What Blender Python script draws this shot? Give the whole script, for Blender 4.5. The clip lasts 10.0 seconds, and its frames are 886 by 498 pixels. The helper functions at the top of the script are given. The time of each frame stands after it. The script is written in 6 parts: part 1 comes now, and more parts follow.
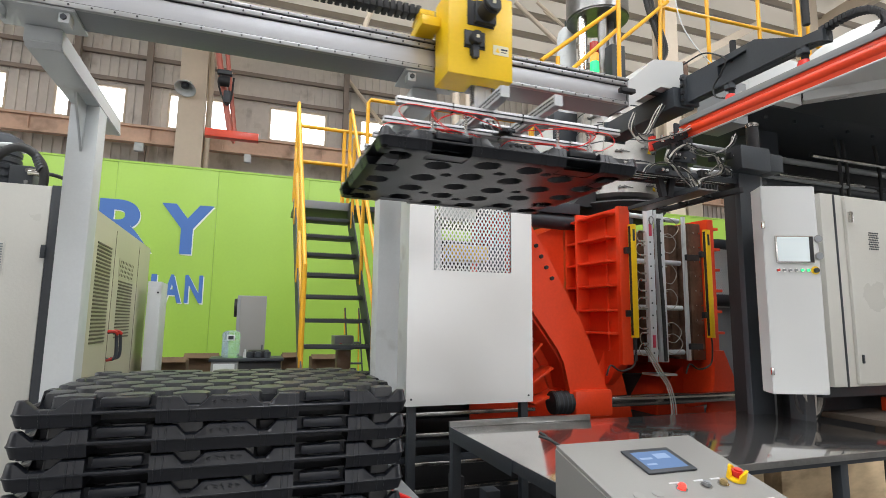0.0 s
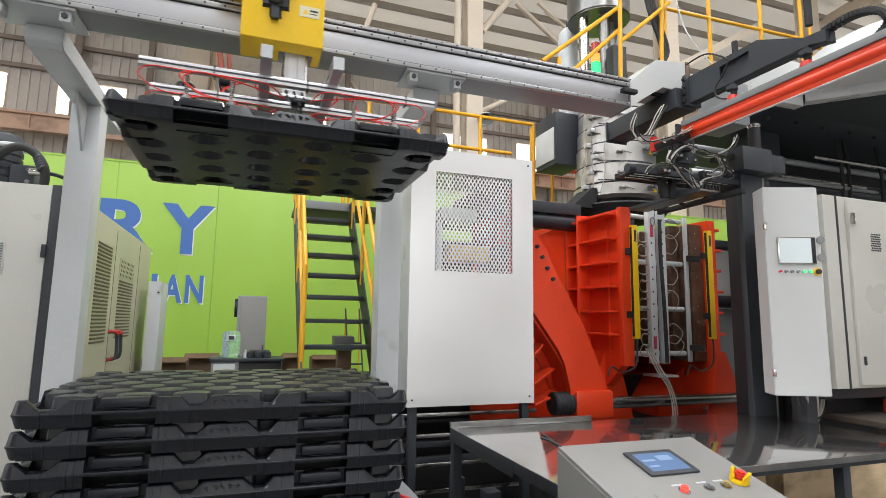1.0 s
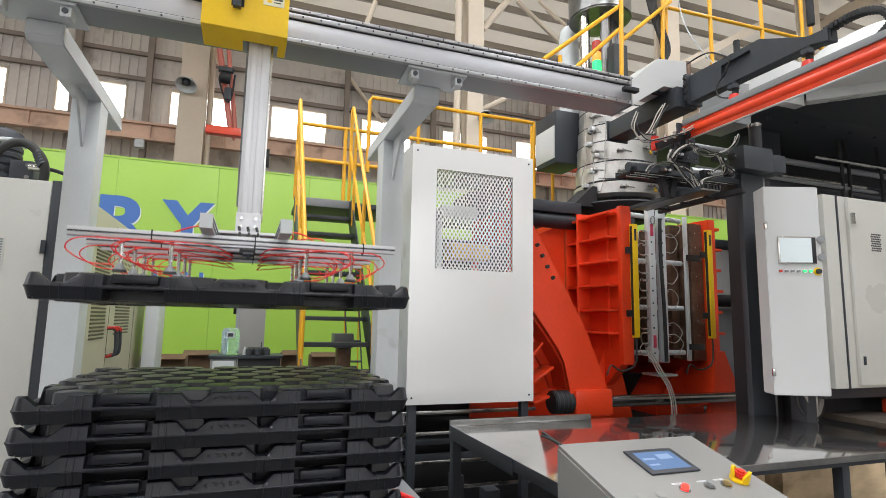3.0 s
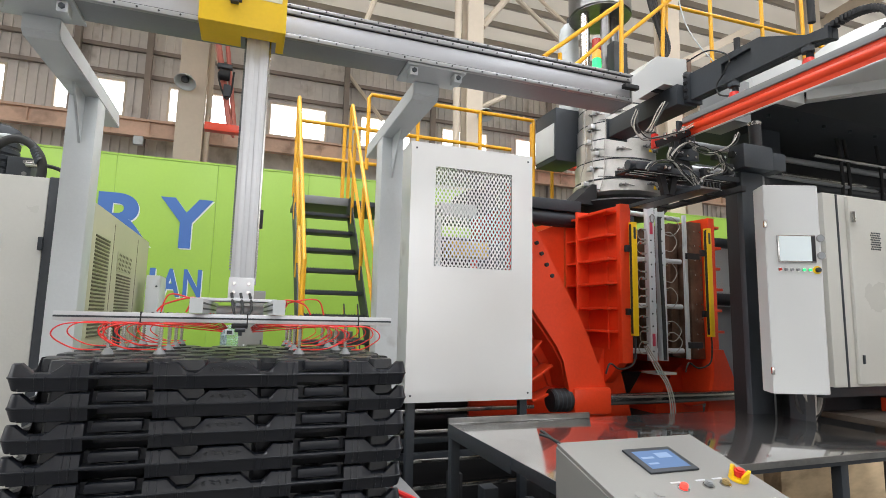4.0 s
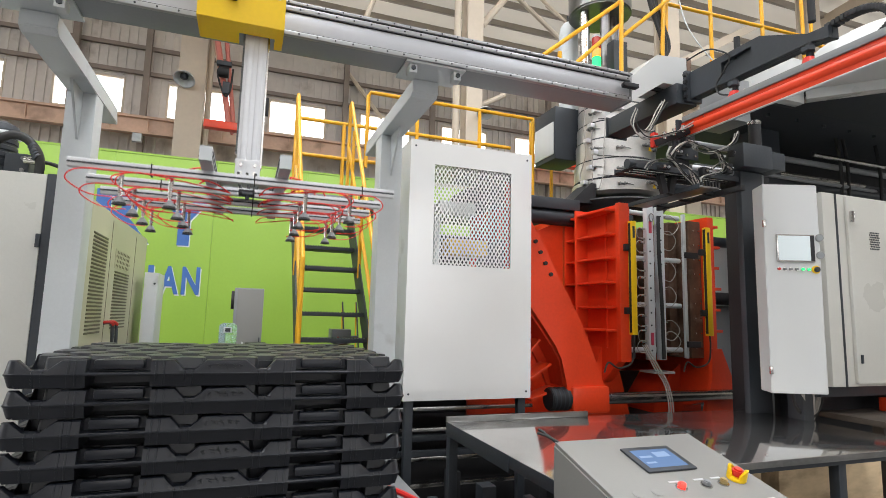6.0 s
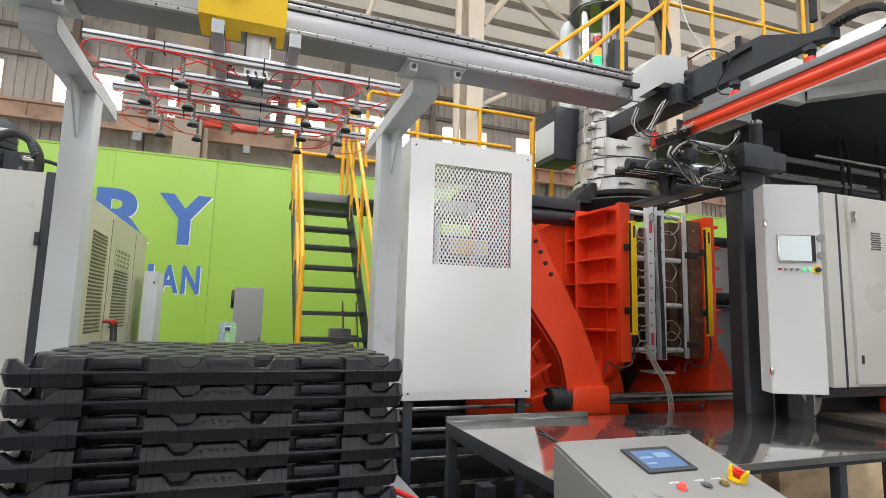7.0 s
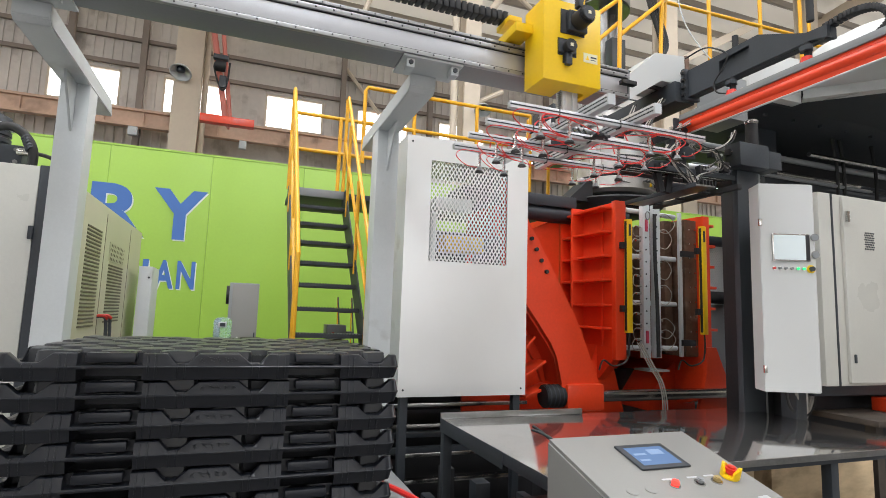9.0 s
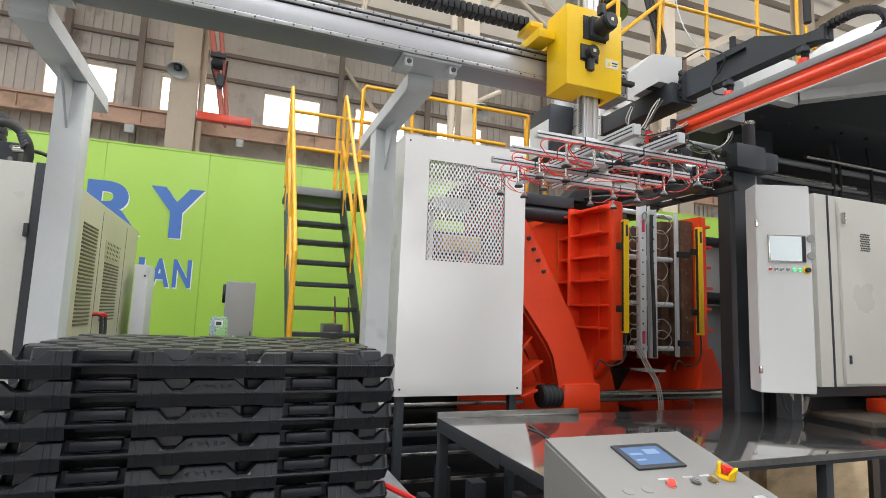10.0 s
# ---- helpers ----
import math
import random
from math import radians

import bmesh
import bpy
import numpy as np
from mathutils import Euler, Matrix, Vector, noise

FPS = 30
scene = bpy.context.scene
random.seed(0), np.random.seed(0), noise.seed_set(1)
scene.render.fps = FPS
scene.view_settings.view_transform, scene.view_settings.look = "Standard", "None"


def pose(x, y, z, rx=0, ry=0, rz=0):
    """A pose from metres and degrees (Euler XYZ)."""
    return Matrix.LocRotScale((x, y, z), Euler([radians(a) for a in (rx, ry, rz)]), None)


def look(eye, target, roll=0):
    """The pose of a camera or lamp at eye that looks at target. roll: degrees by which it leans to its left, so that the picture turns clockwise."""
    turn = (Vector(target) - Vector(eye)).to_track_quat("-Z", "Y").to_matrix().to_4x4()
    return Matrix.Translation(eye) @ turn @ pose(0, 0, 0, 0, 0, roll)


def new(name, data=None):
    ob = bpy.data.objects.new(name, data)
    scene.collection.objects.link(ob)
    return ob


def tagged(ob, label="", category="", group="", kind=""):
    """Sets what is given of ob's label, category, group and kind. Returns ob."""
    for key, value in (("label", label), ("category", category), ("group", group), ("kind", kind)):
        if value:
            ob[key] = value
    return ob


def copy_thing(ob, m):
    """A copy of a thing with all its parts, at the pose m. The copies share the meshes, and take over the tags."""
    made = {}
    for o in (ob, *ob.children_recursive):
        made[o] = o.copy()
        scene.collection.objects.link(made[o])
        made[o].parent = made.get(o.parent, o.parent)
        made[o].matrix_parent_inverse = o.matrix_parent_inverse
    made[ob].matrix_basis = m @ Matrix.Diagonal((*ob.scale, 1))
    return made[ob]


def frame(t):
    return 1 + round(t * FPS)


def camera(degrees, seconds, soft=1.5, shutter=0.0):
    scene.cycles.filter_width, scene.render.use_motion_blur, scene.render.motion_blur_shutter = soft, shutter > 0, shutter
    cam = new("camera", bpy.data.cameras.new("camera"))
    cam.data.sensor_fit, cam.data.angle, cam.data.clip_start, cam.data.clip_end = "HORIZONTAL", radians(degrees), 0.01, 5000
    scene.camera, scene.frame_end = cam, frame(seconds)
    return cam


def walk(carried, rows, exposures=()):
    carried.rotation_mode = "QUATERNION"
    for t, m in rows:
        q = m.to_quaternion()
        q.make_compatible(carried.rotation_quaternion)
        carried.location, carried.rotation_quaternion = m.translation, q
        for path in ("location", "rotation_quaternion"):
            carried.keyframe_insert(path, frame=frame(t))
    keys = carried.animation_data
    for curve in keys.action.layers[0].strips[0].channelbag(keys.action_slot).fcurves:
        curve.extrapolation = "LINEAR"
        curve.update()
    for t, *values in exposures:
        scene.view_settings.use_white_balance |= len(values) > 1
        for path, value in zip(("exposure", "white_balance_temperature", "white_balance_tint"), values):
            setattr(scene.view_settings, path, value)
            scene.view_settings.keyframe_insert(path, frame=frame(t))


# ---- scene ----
cam = camera(78.47, 10.0, soft=0.5, shutter=0.3)

# seconds, eye x, y, z, turn to the right, tilt up, lean (degrees)
PATH = [
    (0, 0.009, -0.012, 1.552, 19.685, 7.642, 0.733),
    (0.5, -0.003, -0.017, 1.552, 19.628, 7.712, 0.779),
    (1, 0.007, -0.003, 1.552, 19.637, 7.707, 0.867),
    (1.5, 0.006, -0.001, 1.551, 19.619, 7.678, 0.982),
    (2, 0.003, 0.005, 1.552, 19.657, 7.602, 1.039),
    (2.5, 0.0, 0.0, 1.55, 19.676, 7.59, 1.091),
    (4, 0.008, 0.012, 1.55, 19.793, 7.305, 1.256),
    (4.5, 0.007, 0.007, 1.549, 19.832, 7.255, 1.293),
    (5, 0.012, 0.013, 1.549, 19.878, 7.208, 1.339),
    (5.5, 0.011, 0.014, 1.55, 19.897, 7.16, 1.387),
    (7, 0.016, 0.025, 1.549, 19.878, 7.096, 1.587),
    (7.5, 0.019, 0.026, 1.549, 19.878, 7.053, 1.625),
    (8, 0.023, 0.025, 1.547, 19.936, 7.037, 1.666),
    (8.5, 0.024, 0.028, 1.545, 20.075, 7.002, 1.71),
    (9, 0.018, 0.026, 1.546, 20.298, 6.816, 1.933),
    (9.5, 0.02, 0.026, 1.543, 20.461, 6.851, 2.025),
    (10, 0.017, 0.028, 1.544, 20.62, 6.799, 2.166),
]


def sight(x, y, z, turn, tilt, lean):
    a, b = radians(turn), radians(tilt)
    return look((x, y, z), (x + math.sin(a) * math.cos(b), y + math.cos(a) * math.cos(b), z + math.sin(b)), lean)


walk(cam, [(t, sight(*p)) for t, *p in PATH], exposures=[(0.0, -0.14), (10.0, -0.14)])

# ---- world and light ----
world = bpy.data.worlds.new("world")
scene.world = world
world.use_nodes = True
wn = world.node_tree.nodes
sky = wn.new("ShaderNodeTexSky")
sky.sky_type = "NISHITA"
sky.sun_disc = False
sky.sun_elevation = radians(52)
sky.sun_rotation = radians(200)
sky.air_density, sky.dust_density = 1.0, 3.0
world.node_tree.links.new(sky.outputs[0], wn["Background"].inputs[0])
wn["Background"].inputs[1].default_value = 0.15

sun_data = bpy.data.lights.new("sun", "SUN")
sun_data.energy, sun_data.angle, sun_data.color = 2.5, radians(2), (1.0, 0.95, 0.88)
sun = new("sun", sun_data)
sun.matrix_world = look((-8, -22, 40), (0, 0, 0))


def daylight_lamp(x, y, z, sx, sy, watts, target, colour=(0.93, 0.955, 1.0)):
    """An unseen area lamp that stands in for daylight in the closed hall."""
    d = bpy.data.lights.new("daylight_lamp", "AREA")
    d.shape, d.size, d.size_y, d.energy, d.color = "RECTANGLE", sx, sy, watts, colour
    ob = new("daylight_lamp", d)
    ob.matrix_world = look((x, y, z), target)
    return ob


for sx in (-9.0, 1.0, 11.0):
    daylight_lamp(sx, -1.5, 13.3, 3.0, 22.0, 2080, (sx, -1.5, 0))
# added unseen fill lamps: behind the camera, far left, far right; no openings there
daylight_lamp(2.0, -17.6, 4.6, 14.0, 6.0, 430, (2.0, 0.0, 3.2))
daylight_lamp(-17.6, 4.0, 6.0, 12.0, 5.0, 640, (0.0, 4.0, 3.0))
daylight_lamp(34.0, 3.0, 6.0, 14.0, 6.0, 1500, (0.0, 3.0, 3.0))


# ---- helpers ----
def thing(name, label, category, at, group=""):
    e = new(name)
    e.location = at
    e.empty_display_size = 0.1
    return tagged(e, label, category, group)


def base_of(ob):
    while ob.parent:
        ob = ob.parent
    return ob


def finish(bm, name, m, smooth=True):
    bmesh.ops.recalc_face_normals(bm, faces=bm.faces[:])
    me = bpy.data.meshes.new(name)
    bm.to_mesh(me)
    bm.free()
    me.materials.append(m)
    if smooth:
        me.shade_smooth()
        me.set_sharp_from_angle(angle=radians(32))
    return me


def part(name, bm, m, parent, label=""):
    """One mesh, given in the place's metres, under a thing or under a part."""
    bmesh.ops.translate(bm, verts=bm.verts[:], vec=-base_of(parent).location)
    ob = new(name, finish(bm, name, m))
    ob.parent = parent
    return tagged(ob, label)


def solo(name, bm, m, label, category, at=(0, 0, 0), group="", kind=""):
    """A thing of one mesh."""
    at = Vector(at)
    bmesh.ops.translate(bm, verts=bm.verts[:], vec=-at)
    ob = new(name, finish(bm, name, m))
    ob.location = at
    return tagged(ob, label, category, group, kind)


def B(x0, x1, y0, y1, z0, z1, bev=0.0, bm=None, turn=None):
    """A box, bevelled; turn: a matrix applied to it."""
    own = bmesh.new()
    r = bmesh.ops.create_cube(own, size=1.0)
    bmesh.ops.transform(own, verts=own.verts[:], matrix=Matrix.Translation(((x0 + x1) / 2, (y0 + y1) / 2, (z0 + z1) / 2))
                        @ Matrix.Diagonal((abs(x1 - x0), abs(y1 - y0), abs(z1 - z0), 1)))
    if bev > 0:
        bmesh.ops.bevel(own, geom=own.edges[:], offset=bev, segments=2, affect="EDGES", profile=0.6)
    if turn is not None:
        bmesh.ops.transform(own, verts=own.verts[:], matrix=turn)
    return join(bm, own)


def join(bm, own):
    if bm is None:
        return own
    tmp = bpy.data.meshes.new("tmp")
    own.to_mesh(tmp)
    own.free()
    bm.from_mesh(tmp)
    bpy.data.meshes.remove(tmp)
    return bm


def C(p0, p1, r, r2=None, n=20, bm=None, bev=0.0):
    """A round bar from p0 to p1."""
    p0, p1 = Vector(p0), Vector(p1)
    own = bmesh.new()
    d = p1 - p0
    bmesh.ops.create_cone(own, cap_ends=True, segments=n, radius1=r, radius2=r if r2 is None else r2, depth=d.length)
    if bev > 0:
        rim = [e for e in own.edges if abs(e.verts[0].co.z - e.verts[1].co.z) < 1e-6]
        bmesh.ops.bevel(own, geom=rim, offset=bev, segments=2, affect="EDGES")
    bmesh.ops.transform(own, verts=own.verts[:], matrix=Matrix.Translation((p0 + p1) / 2) @ d.to_track_quat("Z", "Y").to_matrix().to_4x4())
    return join(bm, own)


def smooth_line(pts, k=6):
    pts = [Vector(p) for p in pts]
    out = []
    for i in range(len(pts) - 1):
        a, b, c, d = pts[max(i - 1, 0)], pts[i], pts[i + 1], pts[min(i + 2, len(pts) - 1)]
        for j in range(k):
            t = j / k
            out.append(0.5 * ((2 * b) + (c - a) * t + (2 * a - 5 * b + 4 * c - d) * t * t + (3 * b - a - 3 * c + d) * t ** 3))
    return out + [pts[-1]]


def tube(pts, r, n=8, k=6, bm=None):
    """A bent tube through the points (k=1: straight legs)."""
    pts = smooth_line(pts, k) if k > 1 else [Vector(p) for p in pts]
    bm = bm or bmesh.new()
    up, rings = Vector((0.13, 0.31, 0.94)), []
    for i, p in enumerate(pts):
        d = (pts[min(i + 1, len(pts) - 1)] - pts[max(i - 1, 0)]).normalized()
        a = (up - d * up.dot(d))
        a = a.normalized() if a.length > 1e-4 else d.orthogonal().normalized()
        up, b = a, d.cross(a)
        rings.append([bm.verts.new(p + (a * math.cos(2 * math.pi * j / n) + b * math.sin(2 * math.pi * j / n)) * r) for j in range(n)])
    for q, s in zip(rings, rings[1:]):
        for j in range(n):
            bm.faces.new((q[j], q[(j + 1) % n], s[(j + 1) % n], s[j]))
    bm.faces.new(rings[0][::-1])
    bm.faces.new(rings[-1])
    return bm


def prism(poly, plane, a, b, bm=None, bev=0.0):
    """A plate: an outline in the plane 'xz', 'yz' or 'xy', from a to b on the third axis."""
    own = bmesh.new()
    put = {"xz": lambda u, v, w: (u, w, v), "yz": lambda u, v, w: (w, u, v), "xy": lambda u, v, w: (u, v, w)}[plane]
    lo = [own.verts.new(put(u, v, a)) for u, v in poly]
    hi = [own.verts.new(put(u, v, b)) for u, v in poly]
    own.faces.new(lo)
    own.faces.new(hi[::-1])
    n = len(poly)
    for i in range(n):
        own.faces.new((lo[i], lo[(i + 1) % n], hi[(i + 1) % n], hi[i]))
    if bev > 0:
        bmesh.ops.bevel(own, geom=own.edges[:], offset=bev, segments=2, affect="EDGES")
    return join(bm, own)


def holed(x0, x1, z0, z1, y0, y1, holes, bm=None):
    """A wall slab in x and z from y0 to y1 with rectangular holes (x0, x1, z0, z1) that share their z."""
    bm = bm or bmesh.new()
    if not holes:
        return B(x0, x1, y0, y1, z0, z1, 0, bm)
    h0, h1 = holes[0][2], holes[0][3]
    B(x0, x1, y0, y1, z0, h0, 0, bm)
    B(x0, x1, y0, y1, h1, z1, 0, bm)
    edge = x0
    for a, b, _, _ in sorted(holes):
        B(edge, a, y0, y1, h0, h1, 0, bm)
        edge = b
    return B(edge, x1, y0, y1, h0, h1, 0, bm)


# ---- materials ----
def surface(name, colour, rough=0.5, metal=0.0, var=0.12, scale=3.0, fine=60.0, bump=0.05, dirt=None, dirt_amount=0.0, coat=0.0,
            stretch=(1, 1, 1), spec=0.5, each=0.0):
    """A painted, moulded or bare surface with grain and stains at two sizes."""
    m = bpy.data.materials.new(name)
    m.use_nodes = True
    nt = m.node_tree
    b = nt.nodes["Principled BSDF"]
    L = nt.links.new
    tc = nt.nodes.new("ShaderNodeTexCoord")
    mp = nt.nodes.new("ShaderNodeMapping")
    mp.inputs["Scale"].default_value = stretch
    L(tc.outputs["Object"], mp.inputs[0])
    big = nt.nodes.new("ShaderNodeTexNoise")
    big.inputs["Scale"].default_value, big.inputs["Detail"].default_value = scale, 6
    small = nt.nodes.new("ShaderNodeTexNoise")
    small.inputs["Scale"].default_value, small.inputs["Detail"].default_value = fine, 3
    L(mp.outputs[0], big.inputs["Vector"])
    L(mp.outputs[0], small.inputs["Vector"])
    ramp = nt.nodes.new("ShaderNodeValToRGB")
    lo = tuple(max(c * (1 - var), 0) for c in colour)
    hi = tuple(min(c * (1 + var), 1) for c in colour)
    ramp.color_ramp.elements[0].position, ramp.color_ramp.elements[1].position = 0.3, 0.7
    ramp.color_ramp.elements[0].color, ramp.color_ramp.elements[1].color = (*lo, 1), (*hi, 1)
    add = nt.nodes.new("ShaderNodeMath")
    add.operation = "MULTIPLY_ADD"
    L(small.outputs[0], add.inputs[0])
    add.inputs[1].default_value = 0.35
    L(big.outputs[0], add.inputs[2])
    sub = nt.nodes.new("ShaderNodeMath")
    sub.operation = "SUBTRACT"
    L(add.outputs[0], sub.inputs[0])
    sub.inputs[1].default_value = 0.175
    last = sub.outputs[0]
    if each:
        info = nt.nodes.new("ShaderNodeObjectInfo")
        e = nt.nodes.new("ShaderNodeMath")
        e.operation = "MULTIPLY_ADD"
        L(info.outputs["Random"], e.inputs[0])
        e.inputs[1].default_value = each
        L(last, e.inputs[2])
        last = e.outputs[0]
    L(last, ramp.inputs[0])
    col = ramp.outputs[0]
    if dirt:
        d = nt.nodes.new("ShaderNodeTexNoise")
        d.inputs["Scale"].default_value, d.inputs["Detail"].default_value = scale * 2.3, 9
        L(mp.outputs[0], d.inputs["Vector"])
        dr = nt.nodes.new("ShaderNodeValToRGB")
        dr.color_ramp.elements[0].position, dr.color_ramp.elements[1].position = 0.62 - 0.25 * dirt_amount, 0.85 - 0.2 * dirt_amount
        L(d.outputs[0], dr.inputs[0])
        mx = nt.nodes.new("ShaderNodeMix")
        mx.data_type = "RGBA"
        L(dr.outputs[0], mx.inputs[0])
        L(col, mx.inputs[6])
        mx.inputs[7].default_value = (*dirt, 1)
        col = mx.outputs[2]
    L(col, b.inputs["Base Color"])
    rr = nt.nodes.new("ShaderNodeMapRange")
    rr.inputs["To Min"].default_value, rr.inputs["To Max"].default_value = max(rough - 0.09, 0.02), min(rough + 0.09, 1)
    L(big.outputs[0], rr.inputs[0])
    L(rr.outputs[0], b.inputs["Roughness"])
    b.inputs["Metallic"].default_value = metal
    b.inputs["Coat Weight"].default_value = coat
    b.inputs["Specular IOR Level"].default_value = spec
    if bump:
        bp = nt.nodes.new("ShaderNodeBump")
        bp.inputs["Strength"].default_value, bp.inputs["Distance"].default_value = bump, 0.01
        L(small.outputs[0], bp.inputs["Height"])
        L(bp.outputs[0], b.inputs["Normal"])
    return m


def glow(name, colour, strength):
    m = bpy.data.materials.new(name)
    m.use_nodes = True
    b = m.node_tree.nodes["Principled BSDF"]
    b.inputs["Base Color"].default_value = (*[c * 0.6 for c in colour], 1)
    b.inputs["Emission Color"].default_value = (*colour, 1)
    b.inputs["Emission Strength"].default_value = strength
    b.inputs["Roughness"].default_value = 0.25
    return m


def clear(name, colour, rough=0.02):
    m = bpy.data.materials.new(name)
    m.use_nodes = True
    b = m.node_tree.nodes["Principled BSDF"]
    b.inputs["Base Color"].default_value = (*colour, 1)
    b.inputs["Transmission Weight"].default_value = 1.0
    b.inputs["Roughness"].default_value, b.inputs["IOR"].default_value = rough, 1.4
    return m


RED = surface("red_paint", (0.80, 0.058, 0.014), 0.33, var=0.1, scale=1.5, fine=40, bump=0.04, coat=0.1)
YELLOW = surface("yellow_paint", (0.90, 0.58, 0.010), 0.33, var=0.06, scale=2, bump=0.03)
RAIL_YELLOW = surface("yellow_rail_paint", (0.85, 0.43, 0.015), 0.4, var=0.1, scale=4, bump=0.03)
WHITE = surface("white_powder_coat", (0.60, 0.615, 0.61), 0.3, var=0.03, scale=1.2, fine=160, bump=0.02, coat=0.1)
SATIN = surface("brushed_guard_paint", (0.87, 0.87, 0.86), 0.2, metal=0.15, var=0.03, scale=1.0, fine=150, bump=0.015)
CREAM = surface("cream_enamel", (0.56, 0.555, 0.51), 0.3, var=0.03, scale=2, fine=70, bump=0.09)
BEIGE = surface("beige_enamel", (0.50, 0.48, 0.36), 0.42, var=0.06, scale=2, fine=120, bump=0.05)
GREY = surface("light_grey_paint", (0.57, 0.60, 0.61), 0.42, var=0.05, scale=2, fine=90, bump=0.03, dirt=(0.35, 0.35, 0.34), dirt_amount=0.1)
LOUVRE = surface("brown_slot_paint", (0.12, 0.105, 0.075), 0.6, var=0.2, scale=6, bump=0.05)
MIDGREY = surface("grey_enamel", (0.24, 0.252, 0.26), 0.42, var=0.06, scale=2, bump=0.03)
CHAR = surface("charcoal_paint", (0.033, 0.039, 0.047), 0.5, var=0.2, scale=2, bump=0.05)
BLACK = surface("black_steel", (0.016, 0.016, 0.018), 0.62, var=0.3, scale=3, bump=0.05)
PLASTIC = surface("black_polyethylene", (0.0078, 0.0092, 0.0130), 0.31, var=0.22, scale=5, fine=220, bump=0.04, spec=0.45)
# the same black plastic, lightened: the deck's daylight sheen is put into its colour
SHEENPLASTIC = surface("sheen_lightened_polyethylene", (0.030, 0.032, 0.035), 0.36, var=0.22, scale=5, fine=160, bump=0.03, spec=0.4)
RUBBER = surface("black_rubber", (0.02, 0.02, 0.02), 0.6, var=0.2, scale=6, bump=0.08)
ALU = surface("anodised_aluminium", (0.66, 0.67, 0.69), 0.36, metal=0.6, var=0.05, scale=2, fine=60, bump=0.03, stretch=(0.1, 1, 1))
RAILALU = surface("satin_aluminium_face", (0.48, 0.49, 0.515), 0.38, metal=0.45, var=0.04, scale=1.5, fine=70, bump=0.02, stretch=(0.08, 1, 1))
STEEL = surface("bright_steel", (0.62, 0.61, 0.59), 0.2, metal=1.0, var=0.1, scale=4, fine=120, bump=0.03)
GUNSTEEL = surface("dull_grey_steel", (0.26, 0.26, 0.255), 0.32, metal=0.9, var=0.2, scale=5, fine=60, bump=0.05)
CASTSTEEL = surface("machined_head_steel", (0.60, 0.59, 0.57), 0.34, metal=0.85, var=0.12, scale=6, fine=60, bump=0.05)
SHEET = surface("stainless_sheet", (0.66, 0.65, 0.64), 0.08, metal=0.95, var=0.06, scale=1.6, fine=30, bump=0.002, dirt=(0.50, 0.49, 0.47), dirt_amount=0.2)
RUST = surface("oily_brown_plate", (0.15, 0.085, 0.055), 0.5, metal=0.3, var=0.35, scale=3, fine=25, bump=0.1, dirt=(0.30, 0.22, 0.17), dirt_amount=0.3)
TUBE = surface("red_air_hose", (0.80, 0.035, 0.03), 0.3, var=0.05, bump=0.0)
CABLE = surface("grey_sheathed_cable", (0.34, 0.325, 0.30), 0.4, var=0.25, scale=12, bump=0.05)
GREENW = surface("lime_green_board", (0.31, 0.51, 0.068), 0.42, var=0.05, scale=0.5, fine=20, bump=0.03)
BLUE = surface("blue_letter_paint", (0.055, 0.15, 0.42), 0.5, var=0.05, scale=2, bump=0.02)
PALE = surface("pale_letter_edge", (0.72, 0.78, 0.70), 0.5, var=0.03, bump=0.02)
CLAD = surface("grey_brown_cladding", (0.60, 0.56, 0.52), 0.6, var=0.1, scale=0.5, fine=6, bump=0.05, dirt=(0.24, 0.2, 0.16), dirt_amount=0.25)
GIRT = surface("brown_girt", (0.25, 0.205, 0.175), 0.6, var=0.15, scale=1, bump=0.05)
CRANE = surface("salmon_crane_beam", (0.60, 0.40, 0.29), 0.55, var=0.15, scale=0.6, fine=8, bump=0.05, dirt=(0.28, 0.18, 0.12), dirt_amount=0.25)
COLUMN = surface("cream_column_paint", (0.62, 0.53, 0.42), 0.55, var=0.06, scale=0.6, fine=10, bump=0.04)
ROOFSHEET = surface("white_roof_sheet", (0.78, 0.75, 0.69), 0.5, var=0.05, scale=0.5, fine=5, bump=0.03)
PURLIN = surface("grey_purlin", (0.34, 0.30, 0.25), 0.5, var=0.1, scale=1, bump=0.03)
CONCRETE = surface("concrete_floor", (0.135, 0.132, 0.128), 0.5, var=0.2, scale=0.6, fine=12, bump=0.1, dirt=(0.10, 0.095, 0.09), dirt_amount=0.4)
PLY = surface("stained_plywood", (0.58, 0.44, 0.27), 0.7, var=0.3, scale=3, fine=25, bump=0.08, dirt=(0.17, 0.10, 0.05), dirt_amount=0.35, stretch=(0.4, 1, 1))
CARD = surface("brown_cardboard", (0.11, 0.065, 0.035), 0.8, var=0.2, scale=4, bump=0.1)
FADED = surface("faded_red_paint", (0.55, 0.15, 0.11), 0.5, var=0.12, scale=1.5, bump=0.04)
OILWOOD = surface("oily_dark_wood", (0.06, 0.047, 0.037), 0.7, var=0.3, scale=3, fine=25, bump=0.1)
TAG = surface("pink_red_tag", (0.55, 0.05, 0.10), 0.4, var=0.05, bump=0.0)
RAILSTEEL = surface("ground_rail_steel", (0.36, 0.365, 0.37), 0.34, metal=0.55, var=0.08, scale=2, fine=70, bump=0.03, stretch=(0.08, 1, 1))
PAPER = surface("pale_sticker", (0.75, 0.70, 0.50), 0.5, var=0.05, bump=0.0)
REDCAP = surface("red_plastic", (0.65, 0.03, 0.02), 0.3, var=0.05, bump=0.0)
